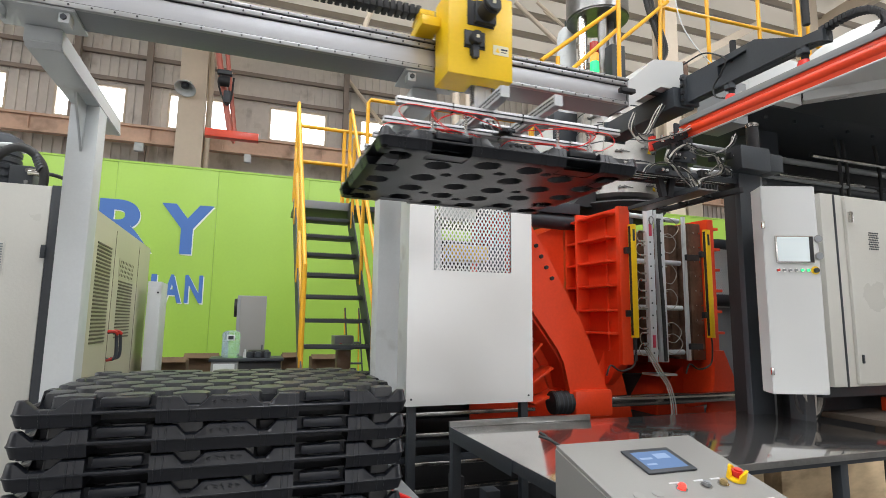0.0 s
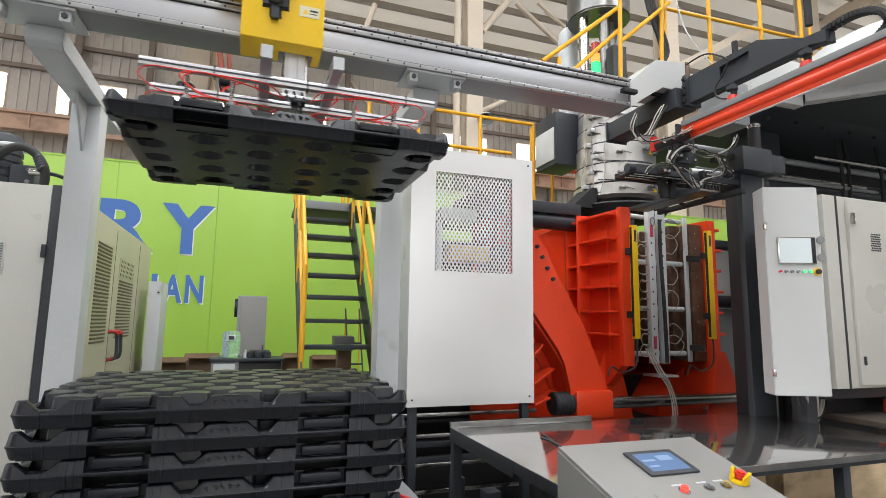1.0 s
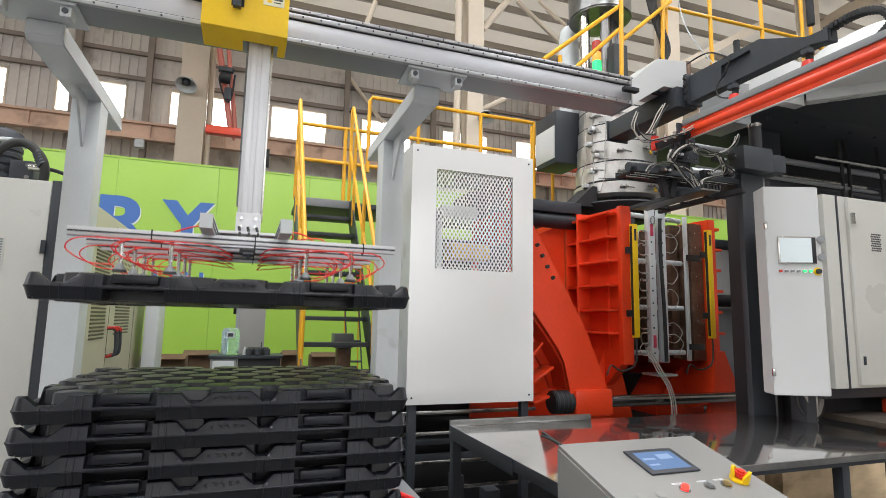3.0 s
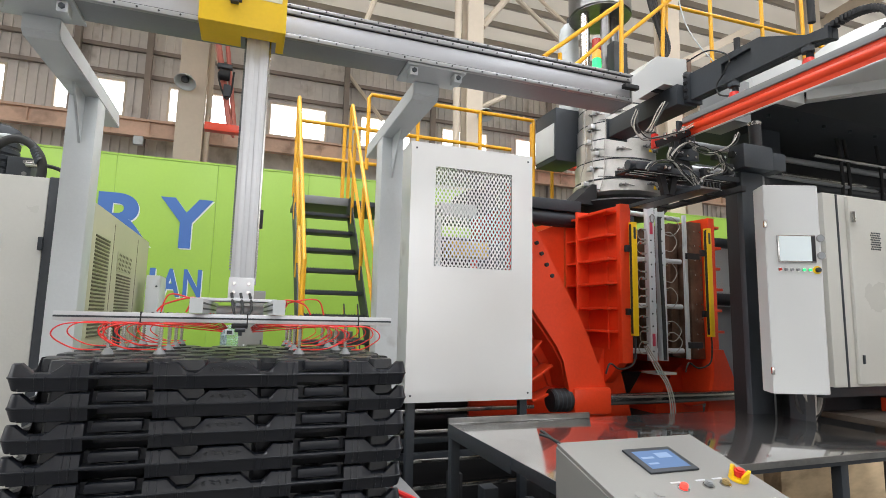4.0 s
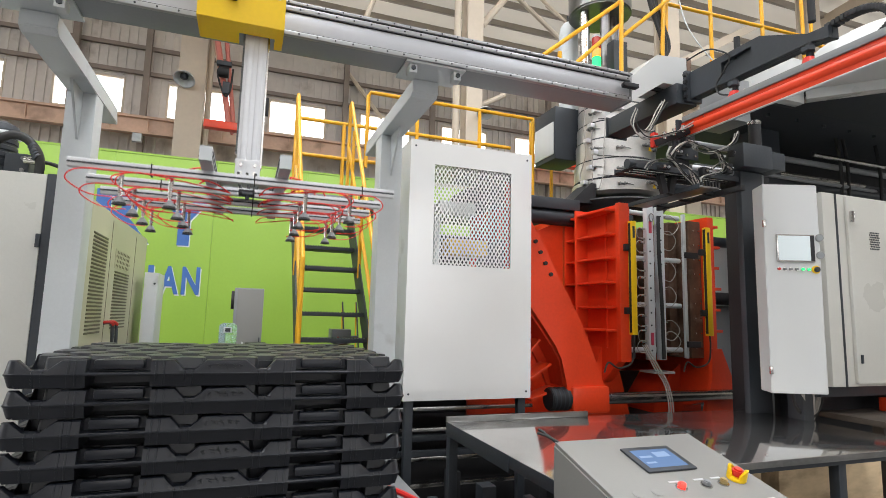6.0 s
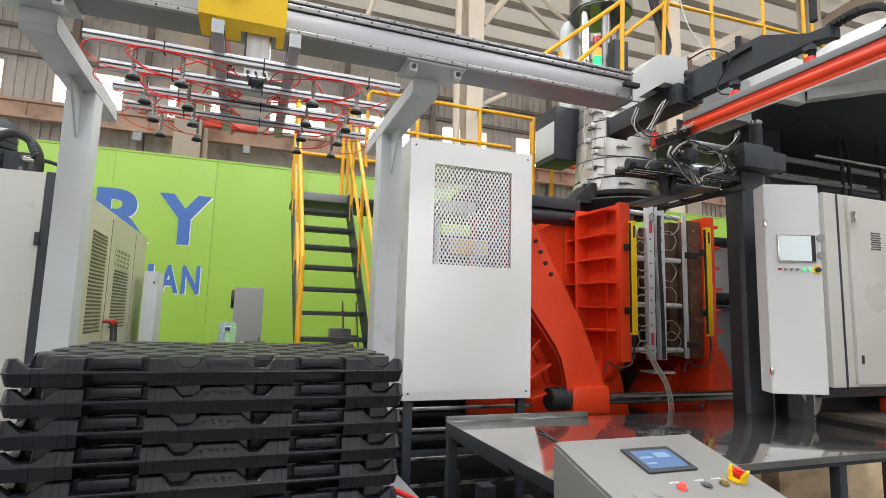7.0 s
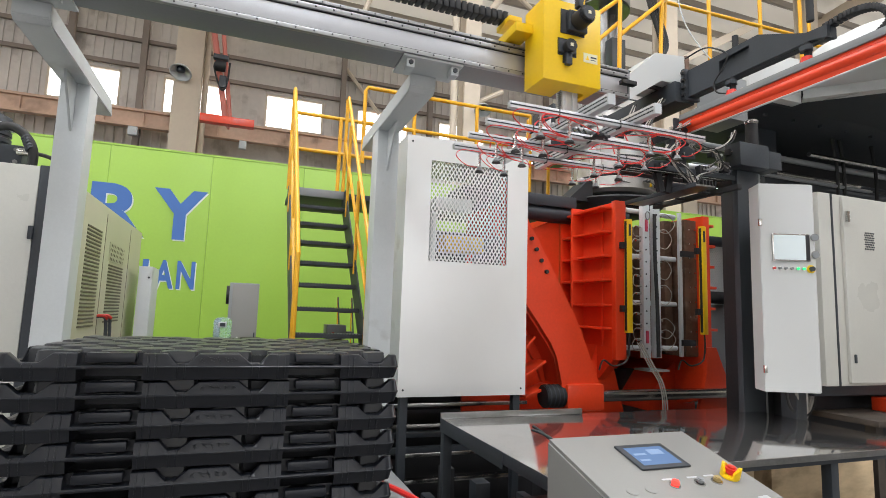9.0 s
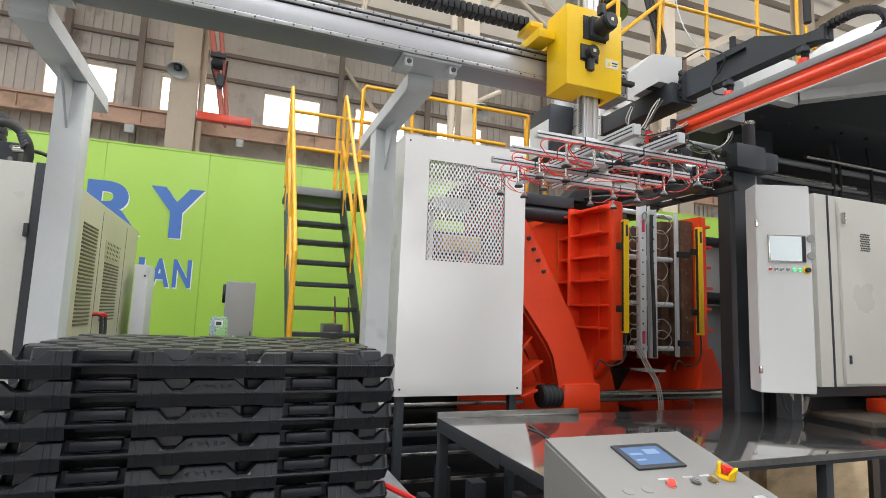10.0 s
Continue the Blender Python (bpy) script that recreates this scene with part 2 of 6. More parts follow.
DESK = surface("grey_console_paint", (0.235, 0.232, 0.22), 0.42, var=0.04, scale=2, fine=150, bump=0.04)
WATER = surface("bluish_bottle_plastic", (0.72, 0.90, 0.92), 0.1, var=0.04, scale=8, bump=0.05)
WATER.node_tree.nodes["Principled BSDF"].inputs["Transmission Weight"].default_value = 0.8
WATER.node_tree.nodes["Principled BSDF"].inputs["IOR"].default_value = 1.12
SKYGLOW = glow("bright_overcast", (1.0, 1.0, 1.0), 4.0)
SCREEN = glow("pale_screen", (0.66, 0.74, 0.76), 0.5)
SCREENB = glow("blue_screen", (0.13, 0.22, 0.40), 0.42)
SCREENC = glow("pale_blue_screen", (0.25, 0.36, 0.55), 0.5)
LAMPRED = glow("lit_red_button", (1.0, 0.04, 0.03), 3.0)
LAMPGREEN = glow("lit_green_lens", (0.03, 0.85, 0.22), 1.6)
LENSRED = surface("red_lens", (0.45, 0.04, 0.03), 0.2, var=0.03, bump=0)
LENSAMBER = glow("lit_amber_lens", (1.0, 0.42, 0.08), 0.9)
CLEARHOSE = surface("milky_hose", (0.42, 0.40, 0.36), 0.25, var=0.1, scale=12, bump=0.02)


def let_through(m, amount):
    """Makes a thin sheet pass part of the daylight that falls on it."""
    nt = m.node_tree
    tr = nt.nodes.new("ShaderNodeBsdfTranslucent")
    tr.inputs[0].default_value = (0.9, 0.86, 0.78, 1)
    mix = nt.nodes.new("ShaderNodeMixShader")
    mix.inputs[0].default_value = amount
    nt.links.new(nt.nodes["Principled BSDF"].outputs[0], mix.inputs[1])
    nt.links.new(tr.outputs[0], mix.inputs[2])
    nt.links.new(mix.outputs[0], nt.nodes["Material Output"].inputs["Surface"])


let_through(ROOFSHEET, 0.6)


# ---- the hall ----
def hall():
    solo("ground", B(-30, 40, -18.5, 60, -0.3, 0.0), CONCRETE, "worn grey concrete hall floor", "floor", kind="structure")
    wins = [(0.42 + 3.65 * k, 2.69 + 3.65 * k, 8.62, 10.02) for k in range(-8, 9)]
    wall = solo("wall_north", holed(-30, 36, 0, 12.2, 22.0, 22.25, wins), CLAD, "grey-brown profiled sheet wall of the hall with a window row",
                "wall", kind="structure")
    # upright ribs of the sheet, in bands under, between and over the windows
    bm = bmesh.new()
    x = -14.0
    while x < 24:
        for z0, z1 in ((4.0, 8.5), (8.5, 10.1), (10.1, 12.1)):
            if z0 == 8.5 and any(a - 0.1 < x < b + 0.1 for a, b, _, _ in wins):
                continue
            B(x - 0.045, x + 0.045, 21.94, 22.0, z0, z1, 0, bm)
        x += 0.30
    ribs = part("rib", bm, CLAD, wall)
    tagged(ribs, kind="stuff")
    for z in (5.6, 6.9, 8.42, 10.22, 11.2):
        solo("girt", B(-20, 30, 21.8, 21.94, z - 0.07, z + 0.07), GIRT, "brown steel girt along the sheet wall", "girt", kind="structure")
    for i, (a, b, z0, z1) in enumerate(wins):
        if -14 < a < 22:
            w = tagged(thing(f"window_{i + 1}", "plain hall window, blown out by daylight", "window", (a, 22.0, z0)), kind="structure")
            bm = bmesh.new()
            for p in ((a, a + 0.07, z0, z1), (b - 0.07, b, z0, z1), (a + 0.07, b - 0.07, z0, z0 + 0.07), (a + 0.07, b - 0.07, z1 - 0.07, z1)):
                B(p[0], p[1], 21.97, 22.1, p[2], p[3], 0.01, bm)
            part("window_frame", bm, COLUMN, w)
    # bright overcast sky outside the row of windows
    solo("backdrop", B(-34, 42, 26.0, 26.05, 3, 15), SKYGLOW, "bright white overcast sky outside", "sky", kind="structure")
    # crane runway along the wall
    bm = B(-30, 36, 20.9, 21.2, 8.22, 8.30)
    B(-30, 36, 21.03, 21.07, 7.72, 8.22, 0, bm)
    B(-30, 36, 20.9, 21.2, 7.66, 7.74, 0, bm)
    x = -24.0
    while x < 30:
        B(x, x + 0.03, 20.92, 21.03, 7.74, 8.22, 0, bm)
        x += 1.2
    solo("crane_runway", bm, CRANE, "salmon-painted steel crane runway beam along the hall wall", "crane beam", (0, 21, 7.66), kind="structure")
    for cx in (-13.4, -2.25, 20.4):
        bm = B(cx - 0.44, cx + 0.44, 20.35, 20.42, 0, 12.9)
        B(cx - 0.44, cx + 0.44, 20.85, 20.9, 0, 12.9, 0, bm)
        B(cx - 0.03, cx + 0.03, 20.42, 20.85, 0, 12.9, 0, bm)
        B(cx + 0.36, cx + 0.44, 20.42, 20.85, 0, 12.9, 0, bm)
        solo("hall_column", bm, COLUMN, "tall cream-painted steel hall column", "column", (cx, 20.6, 0), "hall columns")
        solo("downpipe", C((cx + 0.56, 20.7, 0), (cx + 0.56, 20.7, 12.9), 0.10, n=14), COLUMN, "cream downpipe beside the hall column", "pipe", (cx + 0.56, 20.7, 0), "downpipes", kind="structure")
        # rafter of the column line
        bm = bmesh.new()
        prism([(20.9, 12.1), (20.9, 12.7), (-18, 16.6), (-18, 16.0)], "yz", cx - 0.14, cx + 0.14, bm)
        solo("rafter", bm, COLUMN, "cream steel roof rafter", "rafter", (cx, 20.6, 12.1), "rafters", kind="structure")
    # inner row of columns behind the extruder deck
    for cx, hw in ((5.155, 0.215), (11.55, 0.28), (17.75, 0.28)):
        bm = B(cx - hw, cx + hw, 12.16, 12.22, 0, 13.4)
        B(cx - hw, cx + hw, 12.56, 12.62, 0, 13.4, 0, bm)
        B(cx - 0.03, cx + 0.03, 12.22, 12.56, 0, 13.4, 0, bm)
        solo("hall_column", bm, COLUMN, "tall cream-painted steel hall column", "column", (cx, 12.4, 0), "hall columns")
    solo("downpipe", C((4.71, 12.3, 0), (4.71, 12.3, 13.4), 0.09, n=14), COLUMN, "cream downpipe beside the hall column", "pipe", (4.71, 12.3, 0), "downpipes", kind="structure")
    solo("roof_brace", B(0, 3.9, -0.05, 0.05, -0.12, 0.12, 0, None, Matrix.Translation((11.85, 12.2, 9.3)) @ Matrix.Rotation(radians(-31), 4, "Y")), COLUMN, "cream angle-steel roof brace", "brace", (11.9, 12.2, 9.3), "roof braces", kind="structure")
    # braces under the roof
    for a, b, r in (((5.44, 12.4, 9.23), (6.21, 12.4, 10.28), 0.09),
                 ((5.43, 12.4, 7.01), (6.12, 12.4, 7.41), 0.07),
                 ((7.03, 13.5, 11.04), (8.49, 13.5, 10.03), 0.07),
                 ((7.77, 13.5, 11.22), (8.7, 13.5, 10.62), 0.05),
                 ((8.4, 13.5, 10.74), (8.0, 13.5, 10.98), 0.03),
                 ((2.77, 13.5, 10.04), (2.52, 13.5, 9.27), 0.07),
                 ((3.46, 21.7, 11.55), (4.97, 21.7, 9.8), 0.09)):
        solo("roof_brace", C(a, b, r, n=8), COLUMN, "cream angle-steel roof brace", "brace", a, "roof braces", kind="structure")
    # upright wall posts between windows
    for px in (-6.2, -3.9, 3.4, 7.2, 13.0, 16.8):
        solo("wall_post", B(px - 0.1, px + 0.1, 21.55, 21.8, 0, 12.0), GIRT, "brown steel wall post", "post", (px, 21.7, 0), "wall posts", kind="structure")
    # roof: closed sheet on purlins, rising towards the middle of the hall; added lamps below it stand in for roof
    # daylight
    slope = (16.6 - 12.75) / 39.0
    rz = lambda y: 12.75 + (20.9 - y) * slope
    bm = bmesh.new()
    for x0, x1 in ((-30, 36),):
        prism([(13.0, rz(13.0) + 0.12), (22.3, rz(22.3) + 0.12), (22.3, rz(22.3) + 0.2), (13.0, rz(13.0) + 0.2)], "yz", x0, x1, bm)
        prism([(-18.5, rz(-18.5) + 0.12), (13.0, rz(13.0) + 0.12), (13.0, rz(13.0) + 0.2), (-18.5, rz(-18.5) + 0.2)], "yz", x0, x1, bm)
    solo("ceiling", bm, ROOFSHEET, "white sheet roof on grey purlins", "ceiling", kind="structure")
    y = 21.6
    while y > 9:
        z = rz(y)
        bm = B(-30, 36, y - 0.04, y + 0.04, z - 0.10, z + 0.11)
        B(-30, 36, y - 0.04, y + 0.07, z - 0.12, z - 0.101, 0, bm)
        solo("purlin", bm, PURLIN, "grey cold-formed steel roof purlin", "purlin", (0, y, z), "roof purlins", kind="structure")
        y -= 1.15
    for name, box in (("wall_west", (-18.6, -18.3, -18.5, 22, 0, 17)), ("wall_east", (35, 35.3, -18.5, 22, 0, 17)),
                      ("wall_south", (-30, 36, -18.6, -18.3, 0, 17))):
        solo(name, B(*box), CLAD, "grey-brown sheet wall of the hall", "wall", kind="structure")


hall()


def text_mesh(body, size, depth, fat):
    cu = bpy.data.curves.new("letters", "FONT")
    cu.body, cu.size, cu.extrude, cu.offset = body, size, depth, fat
    ob = bpy.data.objects.new("letters", cu)
    scene.collection.objects.link(ob)
    dg = bpy.context.evaluated_depsgraph_get()
    dg.update()
    me = bpy.data.meshes.new_from_object(ob.evaluated_get(dg))
    bpy.data.objects.remove(ob)
    return me


def letter(body, x, y, z, high, wide, parent, m, fat, depth=0.012):
    """Letters of a given height and width, on a wall that faces -y; x, z: their lower left corner."""
    me = text_mesh(body, 1.0, depth, fat)
    co = np.array([v.co for v in me.vertices])
    lo, hi = co.min(0), co.max(0)
    for v in me.vertices:
        u = (v.co.x - lo[0]) / (hi[0] - lo[0]) * wide
        w = (v.co.y - lo[1]) / (hi[1] - lo[1]) * high
        v.co = Vector((x + u, y - v.co.z, z + w)) - base_of(parent).location
    me.materials.clear()
    me.materials.append(m)
    ob = new("letter", me)
    ob.parent = parent
    return ob


def green_board():
    g = thing("sign_wall", "lime-green partition board with large blue lettering", "sign", (-1.0, 12.0, 0.0))
    joints = [-9.0, -6.6, -4.2, -2.55, -0.70, 1.15, 3.0, 4.85, 6.7, 8.6, 10.6, 12.6, 14.6, 16.6]
    for a, b in zip(joints, joints[1:]):
        part("panel", B(a + 0.0015, b - 0.0015, 12.0, 12.08, 0.0, 4.62, 0.006), GREENW, g)
    part("cap", B(-9, 16.6, 11.99, 12.1, 4.62, 4.66), GREENW, g)
    for body, x, z, h, w, fat in (("R", -2.80, 2.84, 1.02, 0.96, 0.035), ("Y", -1.72, 2.84, 1.02, 0.98, 0.035), ("A", -1.60, 1.86, 0.56, 0.36, 0.03),
                             ("N", -1.19, 1.86, 0.56, 0.33, 0.03), ("I", -1.80, 1.86, 0.56, 0.10, 0.03)):
        letter(body, x + 0.02, 11.995, z - 0.025, h, w, g, PALE, fat, 0.003)
        letter(body, x, 11.988, z, h, w, g, BLUE, fat, 0.003)


green_board()


def hall_clutter():
    # far grey cabinet, bench with bottle, boxes
    c = thing("grey_cabinet", "slim grey floor cabinet with a dark side", "cabinet", (0.07, 10.0, 0))
    part("body", B(-0.15, 0.33, 10.02, 10.5, 0.0, 1.96, 0.01), MIDGREY, c)
    part("door", B(-0.10, 0.33, 9.99, 10.02, 0.08, 1.94, 0.008), DESK, c)
    part("handle", B(0.28, 0.30, 9.96, 9.99, 1.0, 1.12, 0.004), CHAR, c)
    part("fan", C((-0.2, 10.2, 1.75), (-0.15, 10.2, 1.75), 0.16, n=24), BLACK, c)
    t = thing("work_bench", "low dark workbench against the green board", "bench", (0.1, 8.5, 0))
    part("top", B(-0.45, 0.55, 8.3, 8.9, 0.96, 1.0, 0.005), CHAR, t)
    part("drawer_box", B(-0.42, -0.08, 8.32, 8.85, 0.0, 0.958, 0.01), MIDGREY, t)
    part("cupboard", B(-0.06, 0.52, 8.34, 8.85, 0.0, 0.958, 0.01), BLACK, t)
    part("drawer_front", B(-0.39, -0.11, 8.305, 8.32, 0.5, 0.93, 0.006), GREY, t)
    b = thing("water_bottle", "large clear bluish water bottle on the bench", "bottle", (-0.18, 8.5, 1.0))
    prof = [(0.0, 1.002), (0.10, 1.002), (0.125, 1.02)]
    for k in range(5):
        prof += [(0.125, 1.03 + 0.05 * k), (0.125, 1.055 + 0.05 * k), (0.117, 1.062 + 0.05 * k), (0.117, 1.068 + 0.05 * k)]
    prof += [(0.125, 1.285), (0.125, 1.33), (0.11, 1.365), (0.07, 1.385), (0.0, 1.39)]
    bm = lathe(bmesh.new(), prof, (-0.18, 8.5, 0))
    part("body", bm, WATER, b)
    part("label", B(-0.235, -0.125, 8.372, 8.378, 1.25, 1.33, 0.002), GREY, b, "pale printed label")
    part("label_print", B(-0.215, -0.145, 8.369, 8.372, 1.265, 1.315), CHAR, b)
    s = thing("small_bottle", "small white plastic bottle on the bench", "bottle", (0.02, 8.45, 1.0))
    bm = C((0.02, 8.45, 1.002), (0.02, 8.45, 1.08), 0.025, n=16)
    C((0.02, 8.45, 1.08), (0.02, 8.45, 1.12), 0.012, n=12, bm=bm)
    part("body", bm, WHITE, s)
    k = thing("coffee_machine", "black equipment box with round pots on the bench", "equipment", (0.2, 8.6, 1.0))
    part("body", B(0.06, 0.36, 8.45, 8.8, 1.002, 1.10, 0.02), BLACK, k)
    for x in (0.08, 0.2, 0.33):
        part("pot", C((x, 8.42, 1.005), (x, 8.42, 1.09), 0.045, n=16, bev=0.008), CHAR, k)
    for x, y, w, h in ((-1.15, 8.8, 0.75, 0.95), (-0.62, 9.4, 0.5, 0.97), (0.72, 8.9, 0.3, 1.0), (1.25, 9.2, 0.4, 0.95)):
        bx = thing("cardboard_box", "brown cardboard box on the floor by the green board", "box", (x, y, 0), "cardboard boxes")
        part("body", B(x - w / 2, x + w / 2, y, y + 0.4, 0.0, h, 0.008), CARD, bx)
        part("flap", B(x - w / 2, x + w / 2, y - 0.1, y + 0.1, h, h + 0.012, 0, None, Matrix.Translation((0, y, h)) @ Matrix.Rotation(radians(18), 4, "X") @ Matrix.Translation((0, -y, -h))), CARD, bx)
    k = thing("floor_fan_box", "small grey instrument box on a dark red stand", "instrument", (0.9, 5.3, 0))
    part("stand", B(0.84, 0.97, 5.25, 5.37, 0.0, 1.27, 0.006), RUST, k)
    part("box", B(0.80, 0.985, 5.2, 5.4, 1.275, 1.41, 0.01), MIDGREY, k)
    part("lamp", C((0.86, 5.195, 1.33), (0.86, 5.2, 1.33), 0.012, n=12), REDCAP, k)
    k = thing("step_ladder", "dark folding step ladder by the green board", "ladder", (1.6, 8.6, 0))
    for x in (1.48, 1.70):
        part("rail", tube([(x + 0.1, 8.4, 0.0), (x, 8.7, 1.75)], 0.012, 8, 1), CHAR, k)
        part("rail", tube([(x + 0.1, 9.0, 0.0), (x, 8.72, 1.75)], 0.010, 8, 1), RAIL_YELLOW, k)
    for q in range(5):
        t = 0.15 + q * 0.18
        part("rung", C((1.58 - 0.1 * t, 8.4 + 0.3 * t, 1.75 * t), (1.80 - 0.1 * t, 8.4 + 0.3 * t, 1.75 * t), 0.016, n=8), CHAR, k)
    # bell lamps on the hall columns
    for x, y, z, q, back in ((-2.44, 19.9, 9.45, 1.0, 20.36), (5.36, 11.95, 6.62, 0.6, 12.17)):
        l = thing("bell_lamp", "unlit aluminium high-bay bell lamp on a column", "lamp", (x, y, z), "bell lamps")
        prof = [(r * q, h * q) for r, h in ((0.09, 0.30), (0.14, 0.26), (0.25, 0.18), (0.34, 0.04), (0.36, 0.0), (0.33, 0.0), (0.22, 0.15), (0.07, 0.24))]
        part("shade", lathe(bmesh.new(), prof, (x, y, z), Vector((0.10, 0.45, 0.85)).to_track_quat("Z", "Y").to_matrix().to_4x4()), GREY, l)
        part("bulb", C((x, y, z + 0.02 * q), (x, y, z + 0.2 * q), 0.13 * q, n=16, bev=0.03 * q), CHAR, l)
        part("bracket", C((x, y, z + 0.3 * q), (x + 0.1, back, z + 0.45 * q), 0.03 * q, n=8), CHAR, l)
    # travelling crane arm on the wall
    j = thing("jib_crane", "red-painted jib crane with hoist against the hall wall", "crane", (-0.9, 19.0, 8.0))
    part("arm", C((-1.88, 18.0, 13.0), (-0.82, 18.0, 7.45), 0.09, n=6), FADED, j)
    part("arm", C((-1.46, 18.1, 13.0), (-0.68, 18.1, 7.45), 0.07, n=6), FADED, j)
    part("beam", B(-1.55, 0.05, 17.9, 18.2, 7.25, 7.50, 0.02), RED, j)
    part("tie", C((-0.8, 18.1, 7.4), (-0.8, 20.4, 7.9), 0.06, n=8), RED, j)
    part("hoist", C((-1.22, 17.8, 9.05), (-0.92, 17.8, 9.05), 0.17, n=20), BLACK, j)
    part("trolley", B(-1.3, -0.85, 17.7, 17.9, 9.25, 9.4, 0.03), CHAR, j)
    part("hook_block", B(-1.08, -0.86, 17.75, 17.9, 8.35, 8.75, 0.04), CHAR, j)
    part("chain", tube([(-1.1, 17.8, 9.3), (-1.25, 17.8, 9.0), (-1.0, 17.8, 8.3), (-0.85, 17.8, 8.5), (-0.8, 17.8, 9.2)], 0.03), BLACK, j)
    r = thing("column_brace", "thin red strut by the hall column", "strut", (-1.2, 20.2, 8.2))
    part("strut", C((-1.8, 20.3, 12.0), (-1.2, 20.3, 9.4), 0.05, n=8), CRANE, r)
    k = thing("crane_girder", "red travelling crane girder far along the hall wall", "crane girder", (12.6, 20.4, 8.2))
    part("girder", B(11.4, 14.6, 20.2, 20.6, 8.32, 8.66, 0.02), RED, k)
    part("end_carriage", B(11.2, 11.5, 20.1, 21.15, 8.302, 8.55, 0.02), RED, k)
    f = thing("flood_light", "small pale box light under the crane runway", "lamp", (-0.3, 20.7, 7.7), "box lights")
    part("body", B(-0.42, -0.16, 20.92, 21.12, 7.36, 7.662, 0.02), GREY, f)
    f = thing("flood_light", "small pale box light under the crane runway", "lamp", (-3.9, 20.7, 7.4), "box lights")
    part("body", B(-4.04, -3.74, 20.92, 21.12, 7.36, 7.662, 0.02), GREY, f)


def lathe(bm, prof, at, turn=Matrix(), n=28):
    rings = []
    for r, z in prof:
        rings.append([bm.verts.new(Vector(at) + turn @ Vector((r * math.cos(2 * math.pi * j / n), r * math.sin(2 * math.pi * j / n), z))) for j in range(n)])
    for a, b in zip(rings, rings[1:]):
        for j in range(n):
            bm.faces.new((a[j], a[(j + 1) % n], b[(j + 1) % n], b[j]))
    return bm


hall_clutter()


# ---- pallets ----
PW, PD, PH = 0.613, 1.0, 0.098  # half width, depth, height
PITCH = 0.0895
STACK_X, STACK_Y, STACK_Z = -0.029, 1.96, 0.054
COLS = [-0.51, -0.306, -0.102, 0.102, 0.306, 0.51]


def hole_centres():
    for i, x in enumerate(COLS):
        rows = (0.12, 0.32, 0.52, 0.72, 0.90) if i in (0, 2, 3, 5) else (0.20, 0.41, 0.62, 0.83)
        for y in rows:
            yield x, y


HOLES = list(hole_centres())
PADS = [((i - 3) * 0.168 + 0.042 - 0.084 * (j % 2), 0.085 + 0.119 * j) for i in range(7) for j in range(8)]


def band(a, lo0, lo1, hi1, hi0):
    """1 between lo1 and hi1, sloping to 0 at lo0 and hi0."""
    return max(0.0, min(1.0, (a - lo0) / (lo1 - lo0), (hi0 - a) / (hi0 - hi1)))


def rim_height(s, half):
    """Height of the upper edge along a side; s from the middle."""
    a = abs(s)
    return 0.084 - 0.029 * max(band(a, 0.060, 0.095, 0.128, 0.155), band(a, half - 0.150, half - 0.114, half - 0.069, half - 0.037))


def rim_grooves(half):
    return (0.101, 0.123, 0.184, 0.206, half - 0.189, half - 0.170, half - 0.104, half - 0.080)


def rim_inset(s, z, half):
    """How far the side lies inside its outline: thin ridges beside the ribs."""
    a = abs(s)
    if any(abs(a - g) < 0.0025 for g in rim_grooves(half)):
        return -0.0016
    return 0.0


